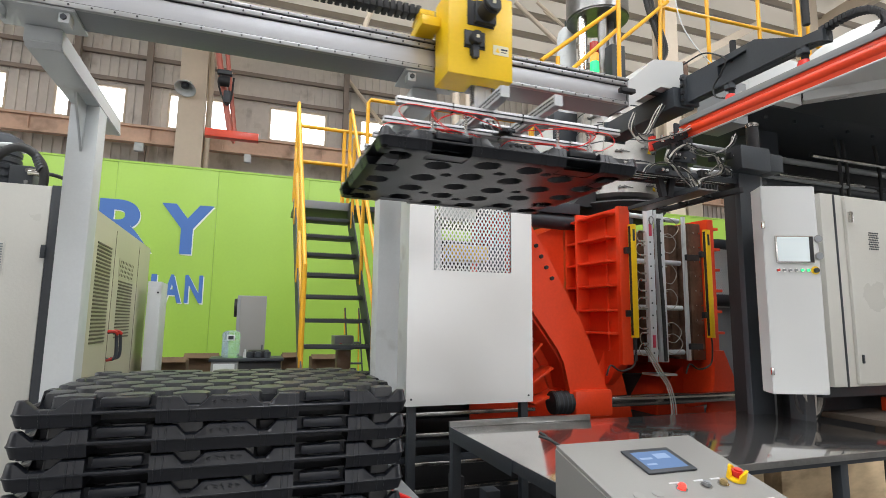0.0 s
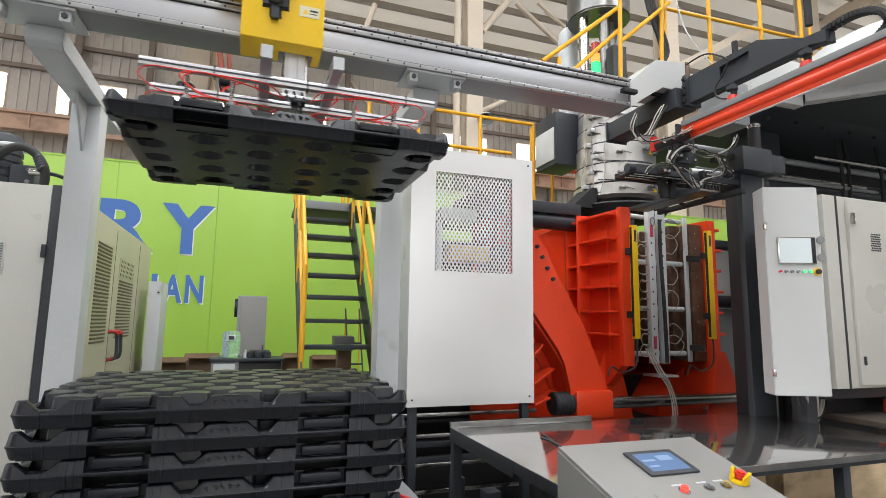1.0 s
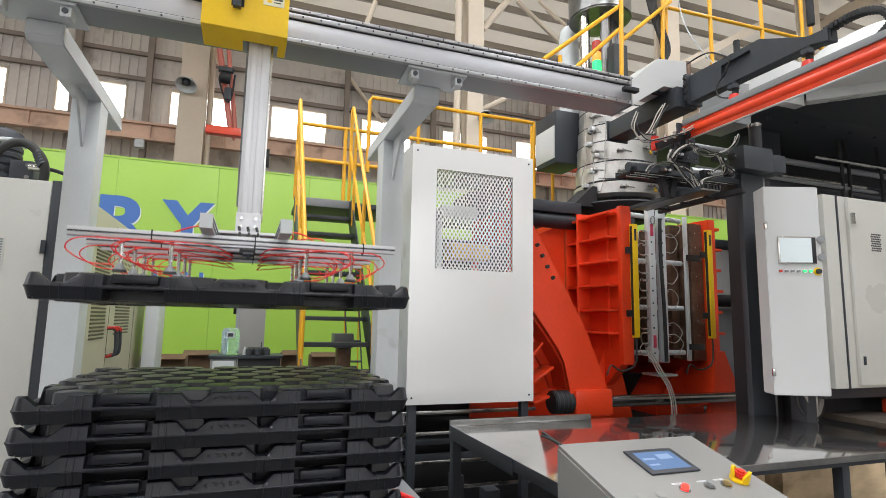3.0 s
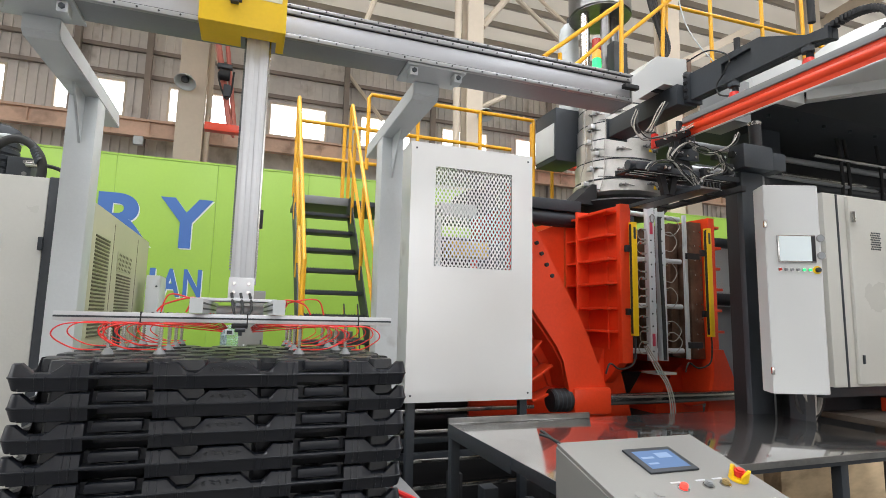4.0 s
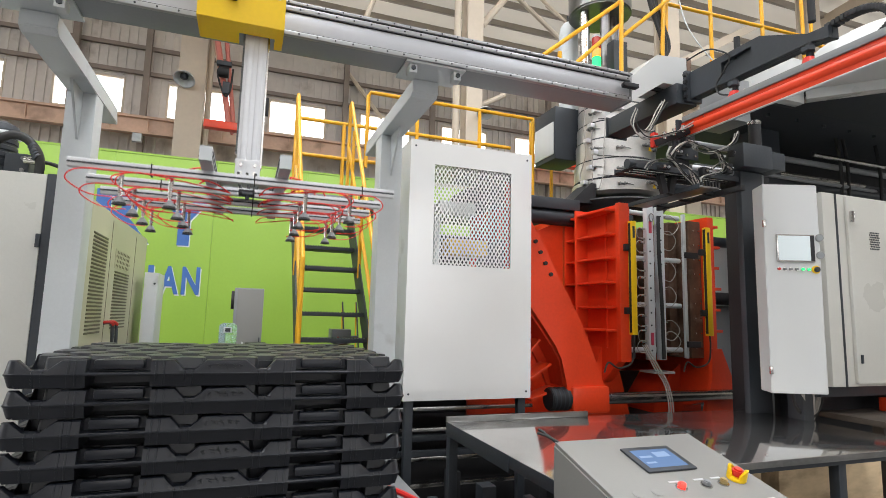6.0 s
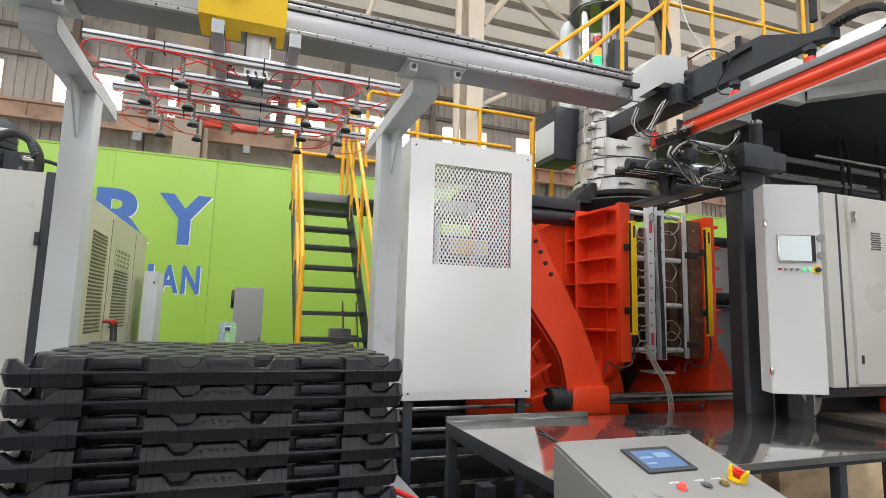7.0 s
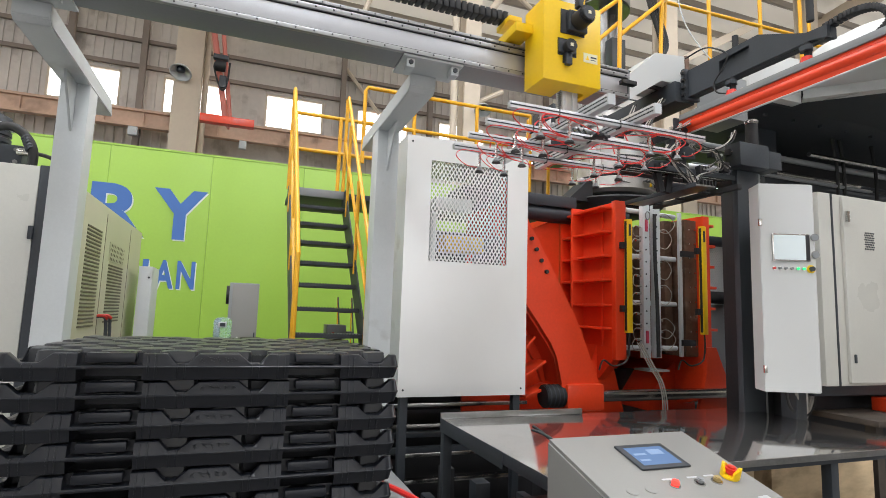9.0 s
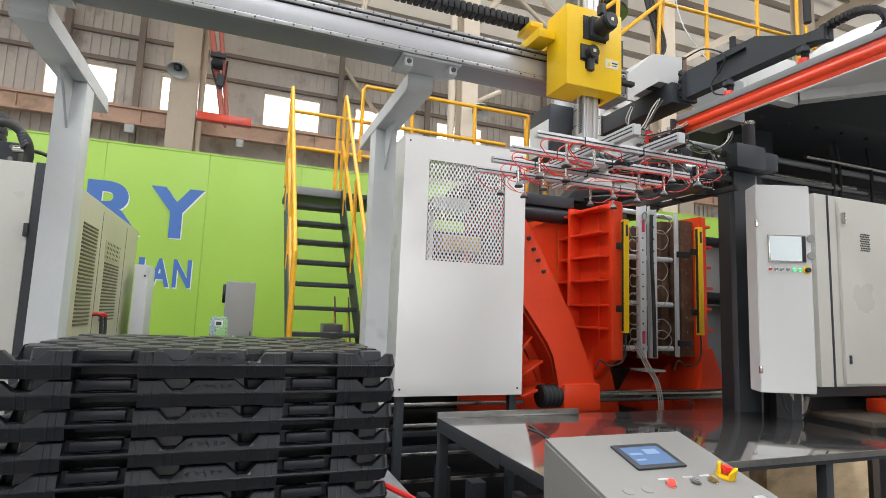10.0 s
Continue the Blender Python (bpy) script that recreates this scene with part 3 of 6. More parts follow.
def rim_mesh():
    """The moulded rim all round, with castellated upper edge, parting ridge, ribs and grip pockets."""
    bm = bmesh.new()
    r = 0.036
    path = []

    def side(p, q, half, n_out):
        p, q = Vector(p), Vector(q)
        marks = set(np.linspace(-half + r, half - r, 30).round(4))
        for g in rim_grooves(half):
            for e in (-0.0031, -0.0024, 0.0024, 0.0031):
                marks |= {round(g + e, 4), round(-g - e, 4)}
        for g in (0.2215, 0.2225, 0.3965, 0.3975, 0.060, 0.095, 0.128, 0.155, half - 0.150, half - 0.114, half - 0.069, half - 0.037):
            marks |= {round(g, 4), round(-g, 4)}
        for s in sorted(m for m in marks if abs(m) <= half - r + 1e-6):
            path.append((p.lerp(q, (s + half) / (2 * half)), Vector(n_out), s, half))

    def corner(c, a0):
        for k in range(1, 6):
            a = radians(a0 + 90 * k / 6)
            n = Vector((math.cos(a), math.sin(a)))
            path.append((Vector(c) + n * r, n, 9.0, 9.0))

    side((-PW, 0), (PW, 0), PW, (0, -1))
    corner((PW - r, r), -90)
    side((PW, 0), (PW, PD), PD / 2, (1, 0))
    corner((PW - r, PD - r), 0)
    side((PW, PD), (-PW, PD), PW, (0, 1))
    corner((-PW + r, PD - r), 90)
    side((-PW, PD), (-PW, 0), PD / 2, (-1, 0))
    corner((-PW + r, r), 180)
    rings = []
    for p, n, s, half in path:
        top = rim_height(s, half) if s < 5 else 0.084
        low = 0.010 if s > 5 else 0.0
        prof = [(0.060, low), (0.021 + low, low), (0.0145 + low * 0.5, 0.0022 + low * 0.6), (0.0125, 0.0085), (0.0036, 0.0350), (0.0026, 0.0368), (0.0004, 0.0392), (0.0, 0.0410), (0.0, 0.0436), (0.0022, 0.0452),
                (0.0030, 0.0480), (0.0036, 0.0503), (0.0092, top - 0.0065), (0.0108, top - 0.0022), (0.0145, top), (0.038, top), (0.048, top - 0.012), (0.055, 0.044)]
        if 0.222 < abs(s) < 0.397:  # grip: open pocket below, notch above, a lip between
            prof = [(0.125 if z < 0.0362 else max(d, 0.047) if z > 0.0495 else d, z) for d, z in prof]
        ring = []
        for d, z in prof:
            q = p - n * (d + (rim_inset(s, z, half) if d < 0.0215 and s < 5 else 0.0))
            ring.append(bm.verts.new((q.x, q.y, z)))
        rings.append(ring)
    m = len(rings)
    for i in range(m):
        a, b = rings[i], rings[(i + 1) % m]
        for j in range(len(a) - 1):
            bm.faces.new((a[j], b[j], b[j + 1], a[j + 1]))
    return bm


def deck_mesh(top):
    """Upper deck: round cups with swollen edges; lower deck: flat with round recesses."""
    nx, ny = (300, 248) if top else (132, 112)
    xs, ys = np.linspace(-PW + 0.048, PW - 0.048, nx), np.linspace(0.048, PD - 0.048, ny)
    gx, gy = np.meshgrid(xs, ys, indexing="ij")
    z = np.full(gx.shape, 0.074 if top else 0.003)
    near = np.full(gx.shape, 9.0)
    for hx, hy in (PADS if top else HOLES):
        near = np.minimum(near, np.hypot(gx - hx, gy - hy))
    if top:
        t = np.clip((0.0635 - near) / 0.0055, 0, 1)
        z = 0.034 + (0.0860 - 0.034) * t + 0.0045 * np.clip(1 - (near / 0.068) ** 2, 0, 1)
        edge = np.minimum(np.minimum(gx + PW, PW - gx), np.minimum(gy, PD - gy))
        z = np.where(edge < 0.049, np.minimum(z, 0.056), z)
    else:
        t = np.clip((0.056 - near) / 0.012, 0, 1)
        z = z + 0.034 * t
        for hx, hy in ((-0.22, 0.33), (0.0, 0.22), (0.23, 0.50), (0.0, 0.78), (-0.21, 0.7), (0.2, 0.15)):
            z = np.maximum(z, 0.003 + 0.03 * np.clip((0.024 - np.hypot(gx - hx, gy - hy)) / 0.008, 0, 1))
    v = np.stack([gx, gy, z], -1).reshape(-1, 3)
    i, j = np.meshgrid(np.arange(nx - 1), np.arange(ny - 1), indexing="ij")
    a = (i * ny + j).ravel()
    f = np.stack([a, a + ny, a + ny + 1, a + 1], 1)
    if not top:
        f = f[:, ::-1]
    me = bpy.data.meshes.new("deck")
    me.from_pydata(v.tolist(), [], f.tolist())
    me.materials.append(SHEENPLASTIC if top else PLASTIC)
    me.shade_smooth()
    me.set_sharp_from_angle(angle=radians(35))
    return me


def pallet():
    p = thing("plastic_pallet", "black moulded plastic pallet with cupped deck, stacked", "pallet", (STACK_X, STACK_Y, STACK_Z), "pallets")
    rim = rim_mesh()
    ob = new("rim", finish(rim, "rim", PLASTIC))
    ob.parent = p
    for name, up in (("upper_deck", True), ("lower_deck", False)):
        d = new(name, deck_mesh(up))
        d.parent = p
    for side in (0, 1):
        for x in (-0.310, 0.310):
            y = 0.028 if side == 0 else PD - 0.028
            bm = B(x - 0.069, x + 0.069, y - 0.019, y + 0.019, 0.0555, 0.0868, 0.009)
            B(x - 0.040, x + 0.040, y - 0.010, y + 0.010, 0.0500, 0.0530, 0.001, bm)
            h = new("handle_bar", finish(bm, "handle_bar", PLASTIC))
            h.parent = p
    # added inner walls that block light and view through, so the rim dips stay dark
    i0, i1 = 0.086, 0.092
    bm = B(-PW + i0, PW - i0, i0, i1, 0.03, 0.075)
    B(-PW + i0, PW - i0, PD - i1, PD - i0, 0.03, 0.075, 0, bm)
    B(-PW + i0, -PW + i1, i1 + 0.001, PD - i1 - 0.001, 0.03, 0.075, 0, bm)
    B(PW - i1, PW - i0, i1 + 0.001, PD - i1 - 0.001, 0.03, 0.075, 0, bm)
    q = new("gap_blocker", finish(bm, "gap_blocker", PLASTIC))
    q.parent = p
    # worn raised lettering that cannot be read: short bars
    bm = bmesh.new()
    rnd = random.Random(4)
    for k in range(5):
        x = -0.048 + k * 0.024
        for q in range(4):
            a = rnd.choice((-50, -20, 25, 60, 90))
            m = Matrix.Translation((x + rnd.uniform(-0.006, 0.006), 0.0042, 0.066 + rnd.uniform(-0.006, 0.006))) @ Matrix.Rotation(radians(a), 4, "Y")
            B(-0.007, 0.007, -0.0015, 0.0015, -0.001, 0.001, 0, bm, m)
    w = new("raised_lettering", finish(bm, "raised_lettering", PLASTIC))
    w.parent = p
    return p


first = pallet()
LAYERS = 14
rnd = random.Random(11)
for k in range(1, LAYERS):
    copy_thing(first, pose(STACK_X + rnd.uniform(-0.006, 0.006) - 0.002 * (LAYERS - k) * 0.4, STACK_Y + rnd.uniform(-0.005, 0.005), STACK_Z + PITCH * k, 0, 0, rnd.uniform(-0.25, 0.25)))
LAND_Z = STACK_Z + PITCH * LAYERS
carried_pallet = copy_thing(first, pose(STACK_X, STACK_Y, LAND_Z))
tagged(carried_pallet, "freshly moulded black plastic pallet carried by suction cups")
base = thing("stack_base", "low dark steel plate under the pallet stack", "base", (STACK_X, STACK_Y, 0))
part("plate", B(-0.66, 0.60, 1.93, 3.0, 0.0, 0.054, 0.004), CHAR, base)


# ---- gantry ----
GY = 2.52  # front of the beam


def gantry():
    g = thing("gantry_beam", "long grey linear-axis gantry beam with black rack rails on two bent arms", "gantry", (0.9, 3.55, 0))
    z0, z1 = 2.835, 2.985
    part("beam_body", B(-2.6, 2.065, GY + 0.012, GY + 0.19, z0 + 0.0, z1 + 0.02, 0.004), MIDGREY, g)
    part("front_face", B(-2.6, 2.06, GY, GY + 0.012, z0 + 0.028, z1 - 0.035, 0.002), RAILALU, g)
    for zz, hh in ((z0 + 0.0, 0.022), (z1 - 0.03, 0.024), (z1 + 0.004, 0.016)):
        part("guide_rail", B(-2.6, 2.06, GY - 0.012, GY + 0.011, zz, zz + hh, 0.002), RAILSTEEL, g)
    # black strips stand in for the shade in the gaps beside the rails
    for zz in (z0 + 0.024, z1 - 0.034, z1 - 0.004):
        part("gap_shade_strip", B(-2.6, 2.06, GY - 0.002, GY + 0.010, zz, zz + (0.008 if zz > 2.9 else 0.0045)), BLACK, g)
    bm = bmesh.new()
    x = -2.55
    while x < 2.05:
        for zz in (z0 + 0.011, z1 - 0.018):
            C((x, GY - 0.0145, zz), (x, GY - 0.011, zz), 0.0045, n=8, bm=bm)
        C((x + 0.03, GY - 0.0145, z1 + 0.012), (x + 0.03, GY - 0.011, z1 + 0.012), 0.004, n=8, bm=bm)
        x += 0.085
    tagged(part("rail_bolt", bm, BLACK, g), kind="stuff")
    bm = bmesh.new()
    x = -2.55
    while x < 2.03:
        B(x, x + 0.009, GY + 0.03, GY + 0.06, z1 + 0.02, z1 + 0.032, 0, bm)
        x += 0.018
    tagged(part("rack_teeth", bm, CHAR, g), kind="stuff")
    part("end_plate", B(2.06, 2.072, GY - 0.008, GY + 0.185, z0 - 0.005, z1 + 0.022, 0.002), MIDGREY, g)
    part("end_stop", B(1.99, 2.09, GY - 0.05, GY - 0.014, 2.90, 2.925, 0.004), BLACK, g)
    # bent arms
    for cx in (-0.905, 0.860):
        hw = 0.072
        col = part("column", B(cx - hw, cx + hw, 3.40, 3.56, 0.02, 2.73, 0.006), GREY, g)
        part("foot_plate", B(cx - 0.14, cx + 0.14, 3.34, 3.62, 0.0, 0.02, 0.002), GREY, col)
        arm = bmesh.new()
        prism([(3.93, 2.73), (3.88, 2.822), (2.70, 2.822), (2.70, 2.752), (2.73, 2.73)], "yz", cx - hw, cx + hw, arm, 0.004)
        arm_ob = part("arm", arm, GREY, g)
        part("mount_plate", B(cx - 0.16, cx + 0.16, 2.52, 2.74, 2.823, 2.835, 0.002), GREY, arm_ob)
        for sx in (-0.12, 0.12):
            part("bolt", C((cx + sx, 2.527, 2.80), (cx + sx, 2.536, 2.80), 0.013, n=6), CHAR, arm_ob)
            part("lug", B(cx + sx - 0.022, cx + sx + 0.022, 2.535, 2.60, 2.775, 2.823, 0.008), GREY, arm_ob)
        bm = prism([(3.40, 2.73), (3.40, 2.46), (3.20, 2.73)], "yz", cx - 0.006, cx + 0.006)
        part("gusset", bm, GREY, g)
    return g


gantry()


def carriage():
    """The yellow carriage; built at the place where its slide reads nought."""
    c = thing("carriage", "yellow sheet-metal carriage housing with two black servo motors", "carriage", (0.0, 2.44, 2.9))
    x0, x1, y0, y1, z0, z1 = -0.246, 0.096, 2.29, 2.485, 2.735, 3.17
    part("front_cover", B(x0, x1, y0, y0 + 0.006, z0, z1, 0.002), YELLOW, c)
    part("side_cover", B(x0, x0 + 0.006, y0 + 0.006, y1, z0, z1, 0.002), YELLOW, c)
    part("side_cover", B(x1 - 0.006, x1, y0 + 0.006, y1, z0, z1, 0.002), YELLOW, c)
    part("top_cover", B(x0 + 0.006, x1 - 0.006, y0 + 0.006, y1, z1 - 0.006, z1, 0.001), YELLOW, c)
    low = [(x0 + 0.006, y0 + 0.006), (x1 - 0.006, y0 + 0.006), (x1 - 0.006, y1), (0.062, y1), (0.062, 2.385), (-0.085, 2.385), (-0.085, y1), (x0 + 0.006, y1)]
    part("bottom_cover", prism(low, "xy", z0, z0 + 0.006), YELLOW, c)
    part("side_flange", B(x0 - 0.10, x0, 2.40, 2.62, 3.02, 3.07, 0.004), YELLOW, c)
    part("guide_block", B(x0 + 0.03, x1 - 0.03, 2.486, 2.506, 2.80, 3.02, 0.004), CHAR, c)
    part("recess_plate", B(-0.150, -0.005, y0 - 0.004, y0, 2.995, 3.125, 0.002), BLACK, c)
    part("recess_plate", prism([(-0.165, 2.875), (-0.135, 2.875), (-0.135, 2.835), (-0.085, 2.835), (-0.085, 2.875), (-0.055, 2.875), (-0.055, 2.965), (-0.165, 2.965)], "xz", y0 - 0.004, y0), BLACK, c)
    m = part("servo_motor", C((-0.06, y0 - 0.004, 3.06), (-0.06, y0 - 0.11, 3.06), 0.048, n=28, bev=0.006), BLACK, c)
    part("flange", B(-0.115, -0.005, y0 - 0.03, y0 - 0.004, 3.005, 3.115, 0.004), CHAR, m)
    part("end_cap", C((-0.06, y0 - 0.11, 3.06), (-0.06, y0 - 0.125, 3.06), 0.038, n=24, bev=0.004), CHAR, m)
    part("label_plate", B(-0.068, -0.052, y0 - 0.127, y0 - 0.125, 3.052, 3.068), PAPER, m)
    part("plug", B(-0.10, -0.07, y0 - 0.09, y0 - 0.05, 3.105, 3.16, 0.005), CHAR, m)
    k = part("lower_motor", C((-0.112, y0 - 0.004, 2.915), (-0.112, y0 - 0.05, 2.915), 0.034, n=24, bev=0.004), BLACK, c)
    part("bracket", B(-0.165, -0.06, y0 - 0.014, y0 - 0.004, 2.885, 2.955, 0.003), CHAR, k)
    part("connector", B(-0.128, -0.096, y0 - 0.03, y0 - 0.004, 2.82, 2.885, 0.004), CHAR, k)
    part("label_plate", B(-0.120, -0.104, y0 - 0.0525, y0 - 0.05, 2.907, 2.923), PAPER, k)
    s = part("warning_sticker", B(-0.01, 0.075, y0 - 0.002, y0, 2.865, 2.915), PAPER, c)
    bm = prism([(0.002, 2.878), (0.026, 2.878), (0.014, 2.902)], "xz", y0 - 0.003, y0 - 0.002)
    part("warning_triangle", bm, YELLOW, s)
    bm = B(0.033, 0.068, y0 - 0.003, y0 - 0.002, 2.892, 2.900)
    B(0.033, 0.062, y0 - 0.003, y0 - 0.002, 2.880, 2.884, 0, bm)
    part("text_bars", bm, CHAR, s)
    part("motor_cable", tube([(-0.085, 2.22, 3.16), (-0.09, 2.2, 3.22), (-0.03, 2.24, 3.28), (0.03, 2.36, 3.24), (0.04, 2.4, 3.17)], 0.008), RUBBER, c)
    part("upright_post", B(0.055, 0.075, 2.40, 2.42, 3.17, 3.45), YELLOW, c)
    # drag chain that follows the carriage on its tray
    bm = bmesh.new()
    for q in range(34):
        x = x0 - 0.05 - q * 0.036
        B(x - 0.015, x + 0.015, 2.62, 2.70, 3.20, 3.255, 0.006, bm)
        B(x - 0.022, x - 0.012, 2.64, 2.68, 3.208, 3.247, 0, bm)
    tagged(part("drag_chain", bm, BLACK, c, "black plastic drag chain"), kind="stuff")
    part("chain_bracket", B(x0 - 0.06, x0 + 0.02, 2.56, 2.72, 3.17, 3.20, 0.003), YELLOW, c)
    return c


CAR = carriage()


def gripper():
    """Mast and suction frame; its nought height is the middle of the cross bars."""
    GX, ZB = -0.012, 0.0
    g = thing("suction_gripper", "aluminium suction gripper with red air hoses on a lifting mast", "gripper", (GX, 2.44, 0.0))
    # mast of slotted profile
    bm = B(-0.058, 0.034, 2.405, 2.475, 0.085, 1.95, 0.003)
    for x in (-0.034, 0.010):
        B(x - 0.012, x + 0.012, 2.398, 2.405, 0.085, 1.95, 0.002, bm)
    m = part("mast", bm, ALU, g)
    bm = bmesh.new()
    z = 0.2
    while z < 1.94:
        B(-0.066, -0.058, 2.42, 2.445, z, z + 0.006, 0, bm)
        z += 0.012
    tagged(part("rack", bm, MIDGREY, m), kind="stuff")
    part("guide", B(0.034, 0.044, 2.42, 2.46, 0.14, 1.9, 0.002), STEEL, m)
    part("limit_switch", B(0.044, 0.056, 2.415, 2.435, 0.38, 0.46, 0.002), BLACK, m)
    f = part("foot_flange", B(-0.062, 0.038, 2.385, 2.40, 0.075, 0.165, 0.002), ALU, g)
    for x in (-0.04, 0.016):
        for z in (0.105, 0.14):
            part("bolt", C((x, 2.376, z), (x, 2.385, z), 0.007, n=8), STEEL, f)
    part("foot_plate", B(-0.16, 0.13, 2.34, 2.56, 0.067, 0.079, 0.002), ALU, g)
    for x in (-0.138, 0.114):
        bm = B(x - 0.02, x + 0.02, 1.90, 2.96, 0.016, 0.066, 0.002)
        o = part("cross_beam", bm, ALU, g)
        for zz in (0.032, 0.050):
            part("slot", B(x - 0.0215, x + 0.0215, 1.905, 2.955, zz - 0.003, zz + 0.003), CHAR, o)
        part("end_cap", B(x - 0.019, x + 0.019, 1.896, 1.9, 0.017, 0.065), GREY, o)
    for y in (2.05, 2.28, 2.49, 2.70):
        bm = B(GX - 0.545, GX + 0.545, y - 0.015, y + 0.015, -0.015, 0.015, 0.002)
        o = part("cross_bar", bm, ALU, g)
        part("slot", B(GX - 0.544, GX + 0.544, y - 0.0165, y + 0.0165, -0.003, 0.003), CHAR, o)
        for x in (GX + 0.42, GX - 0.30, GX + 0.03):
            part("cable_tie", B(x - 0.002, x + 0.002, y - 0.018, y + 0.018, -0.022, 0.018), BLACK, o)
    rnd = random.Random(5)
    for r, y in enumerate((2.05, 2.28, 2.49, 2.70)):
        for q, x in enumerate((-0.40, -0.25, 0.20, 0.365)):
            s = part("suction_cup", C((x, y, -0.128), (x, y, -0.120), 0.023, 0.019, n=20), RUBBER, g, "grey suction cup on a sprung rod")
            bm = C((x, y, -0.120), (x, y, -0.100), 0.020, 0.008, n=20)
            part("bell", bm, MIDGREY, s)
            part("rod", C((x, y, -0.10), (x, y, 0.018), 0.0055, n=10), STEEL, s)
            bm = bmesh.new()
            for h in range(9):
                z = -0.088 + h * 0.008
                C((x, y, z), (x, y, z + 0.004), 0.008, n=10, bm=bm)
            part("spring", bm, STEEL, s)
            out = -1 if x < 0 else 1
            reach = 0.07 + 0.05 * rnd.random()
            pts = [(x + out * 0.02, y - 0.01, -0.105), (x + out * reach * 0.9, y - 0.02, -0.10), (x + out * (reach + 0.05), y - 0.03, -0.06),
                   (x + out * (reach + 0.02), y - 0.03, -0.025), (x + out * 0.02, y - 0.025, -0.02), (x - out * 0.12, y - 0.022, -0.024),
                   (GX + out * 0.05, y + 0.05 * rnd.random(), -0.045)]
            part("air_hose", tube(pts, 0.0023, 6, 7), TUBE, s, "red air hose")
            if q in (1, 2):
                pts = [(x - out * 0.02, y, -0.105), (x + out * 0.10, y - 0.03, -0.098), (x + out * 0.17, y - 0.05, -0.05), (x + out * 0.10, y - 0.03, -0.02), (x - out * 0.02, y - 0.02, -0.03)]
                part("air_hose", tube(pts, 0.0023, 6, 7), TUBE, s, "red air hose")
    for k, (x, y) in enumerate(((-0.30, 2.28), (0.26, 2.28), (-0.22, 2.49), (0.34, 2.49), (-0.34, 2.70))):
        s = -1 if x < 0 else 1
        pts = [(x, y, 0.02), (x - s * 0.03, y, 0.05 + 0.012 * k), (x * 0.6, y - 0.03, 0.075), (s * 0.16, y, 0.05), (s * 0.06, 2.3, -0.03)]
        part("air_hose", tube(pts, 0.0035, 6, 6), TUBE, g, "red air hose")
    for x in (-0.046, -0.012, 0.022):
        part("black_line", tube([(x, 2.36, 0.10), (x + 0.01, 2.32, 0.04), (x * 0.4, 2.25, -0.01), (x * 0.3, 2.16, -0.03)], 0.006, 8), RUBBER, g)
    b = part("valve_block", B(-0.035, 0.022, 2.13, 2.18, -0.036, -0.017, 0.004), BLACK, g)
    part("valve", C((-0.022, 2.11, -0.040), (0.014, 2.11, -0.040), 0.008, n=12), CHAR, b)
    part("fitting", C((-0.004, 2.11, -0.060), (-0.004, 2.11, -0.040), 0.007, n=12), CHAR, b)
    part("vacuum_ejector", C((-0.10, 2.40, 0.03), (0.08, 2.40, 0.03), 0.02, n=16), WHITE, g)
    return g


GRIP = gripper()


def motions():
    slide = [(0.0, 1.092), (0.5, 0.623), (1.0, 0.156), (1.25, 0.018), (1.5, 0.0), (4.0, 0.0), (6.8, 0.0), (7.0, 0.008), (7.25, 0.05), (7.5, 0.172), (8.0, 0.664), (8.5, 1.142),
             (8.75, 1.392), (9.0, 1.605), (9.25, 1.735), (9.5, 1.752), (10.0, 1.752)]
    lift = [(0.0, 2.450), (1.0, 2.445), (1.25, 2.440), (1.5, 2.408), (1.75, 2.352), (2.0, 2.270), (2.25, 2.160), (2.5, 2.041), (2.7, 1.950), (3.1, 1.770), (3.5, 1.592), (3.65, 1.545), (3.8, 1.533), (4.0, 1.533),
            (4.5, 1.578), (5.0, 1.628), (5.25, 1.690), (5.5, 1.778), (5.7, 1.875), (6.2, 2.115), (6.6, 2.308), (6.8, 2.399), (7.0, 2.452), (7.25, 2.455), (9.0, 2.455), (9.5, 2.448), (9.75, 2.400), (10.0, 2.344)]
    at = lambda rows, t: float(np.interp(t, [r[0] for r in rows], [r[1] for r in rows]))
    walk(CAR, [(t, pose(x, 2.44, 2.9)) for t, x in slide])
    both = sorted({t for t, _ in slide} | {t for t, _ in lift})
    walk(GRIP, [(t, pose(-0.012 + at(slide, t), 2.44, at(lift, t))) for t in both])
    off = LAND_Z - 1.533
    walk(carried_pallet, [(t, pose(STACK_X + at(slide, t), STACK_Y, at(lift, t) + off)) for t in both if t <= 3.8] + [(4.0, pose(STACK_X, STACK_Y, LAND_Z)), (10.0, pose(STACK_X, STACK_Y, LAND_Z))])


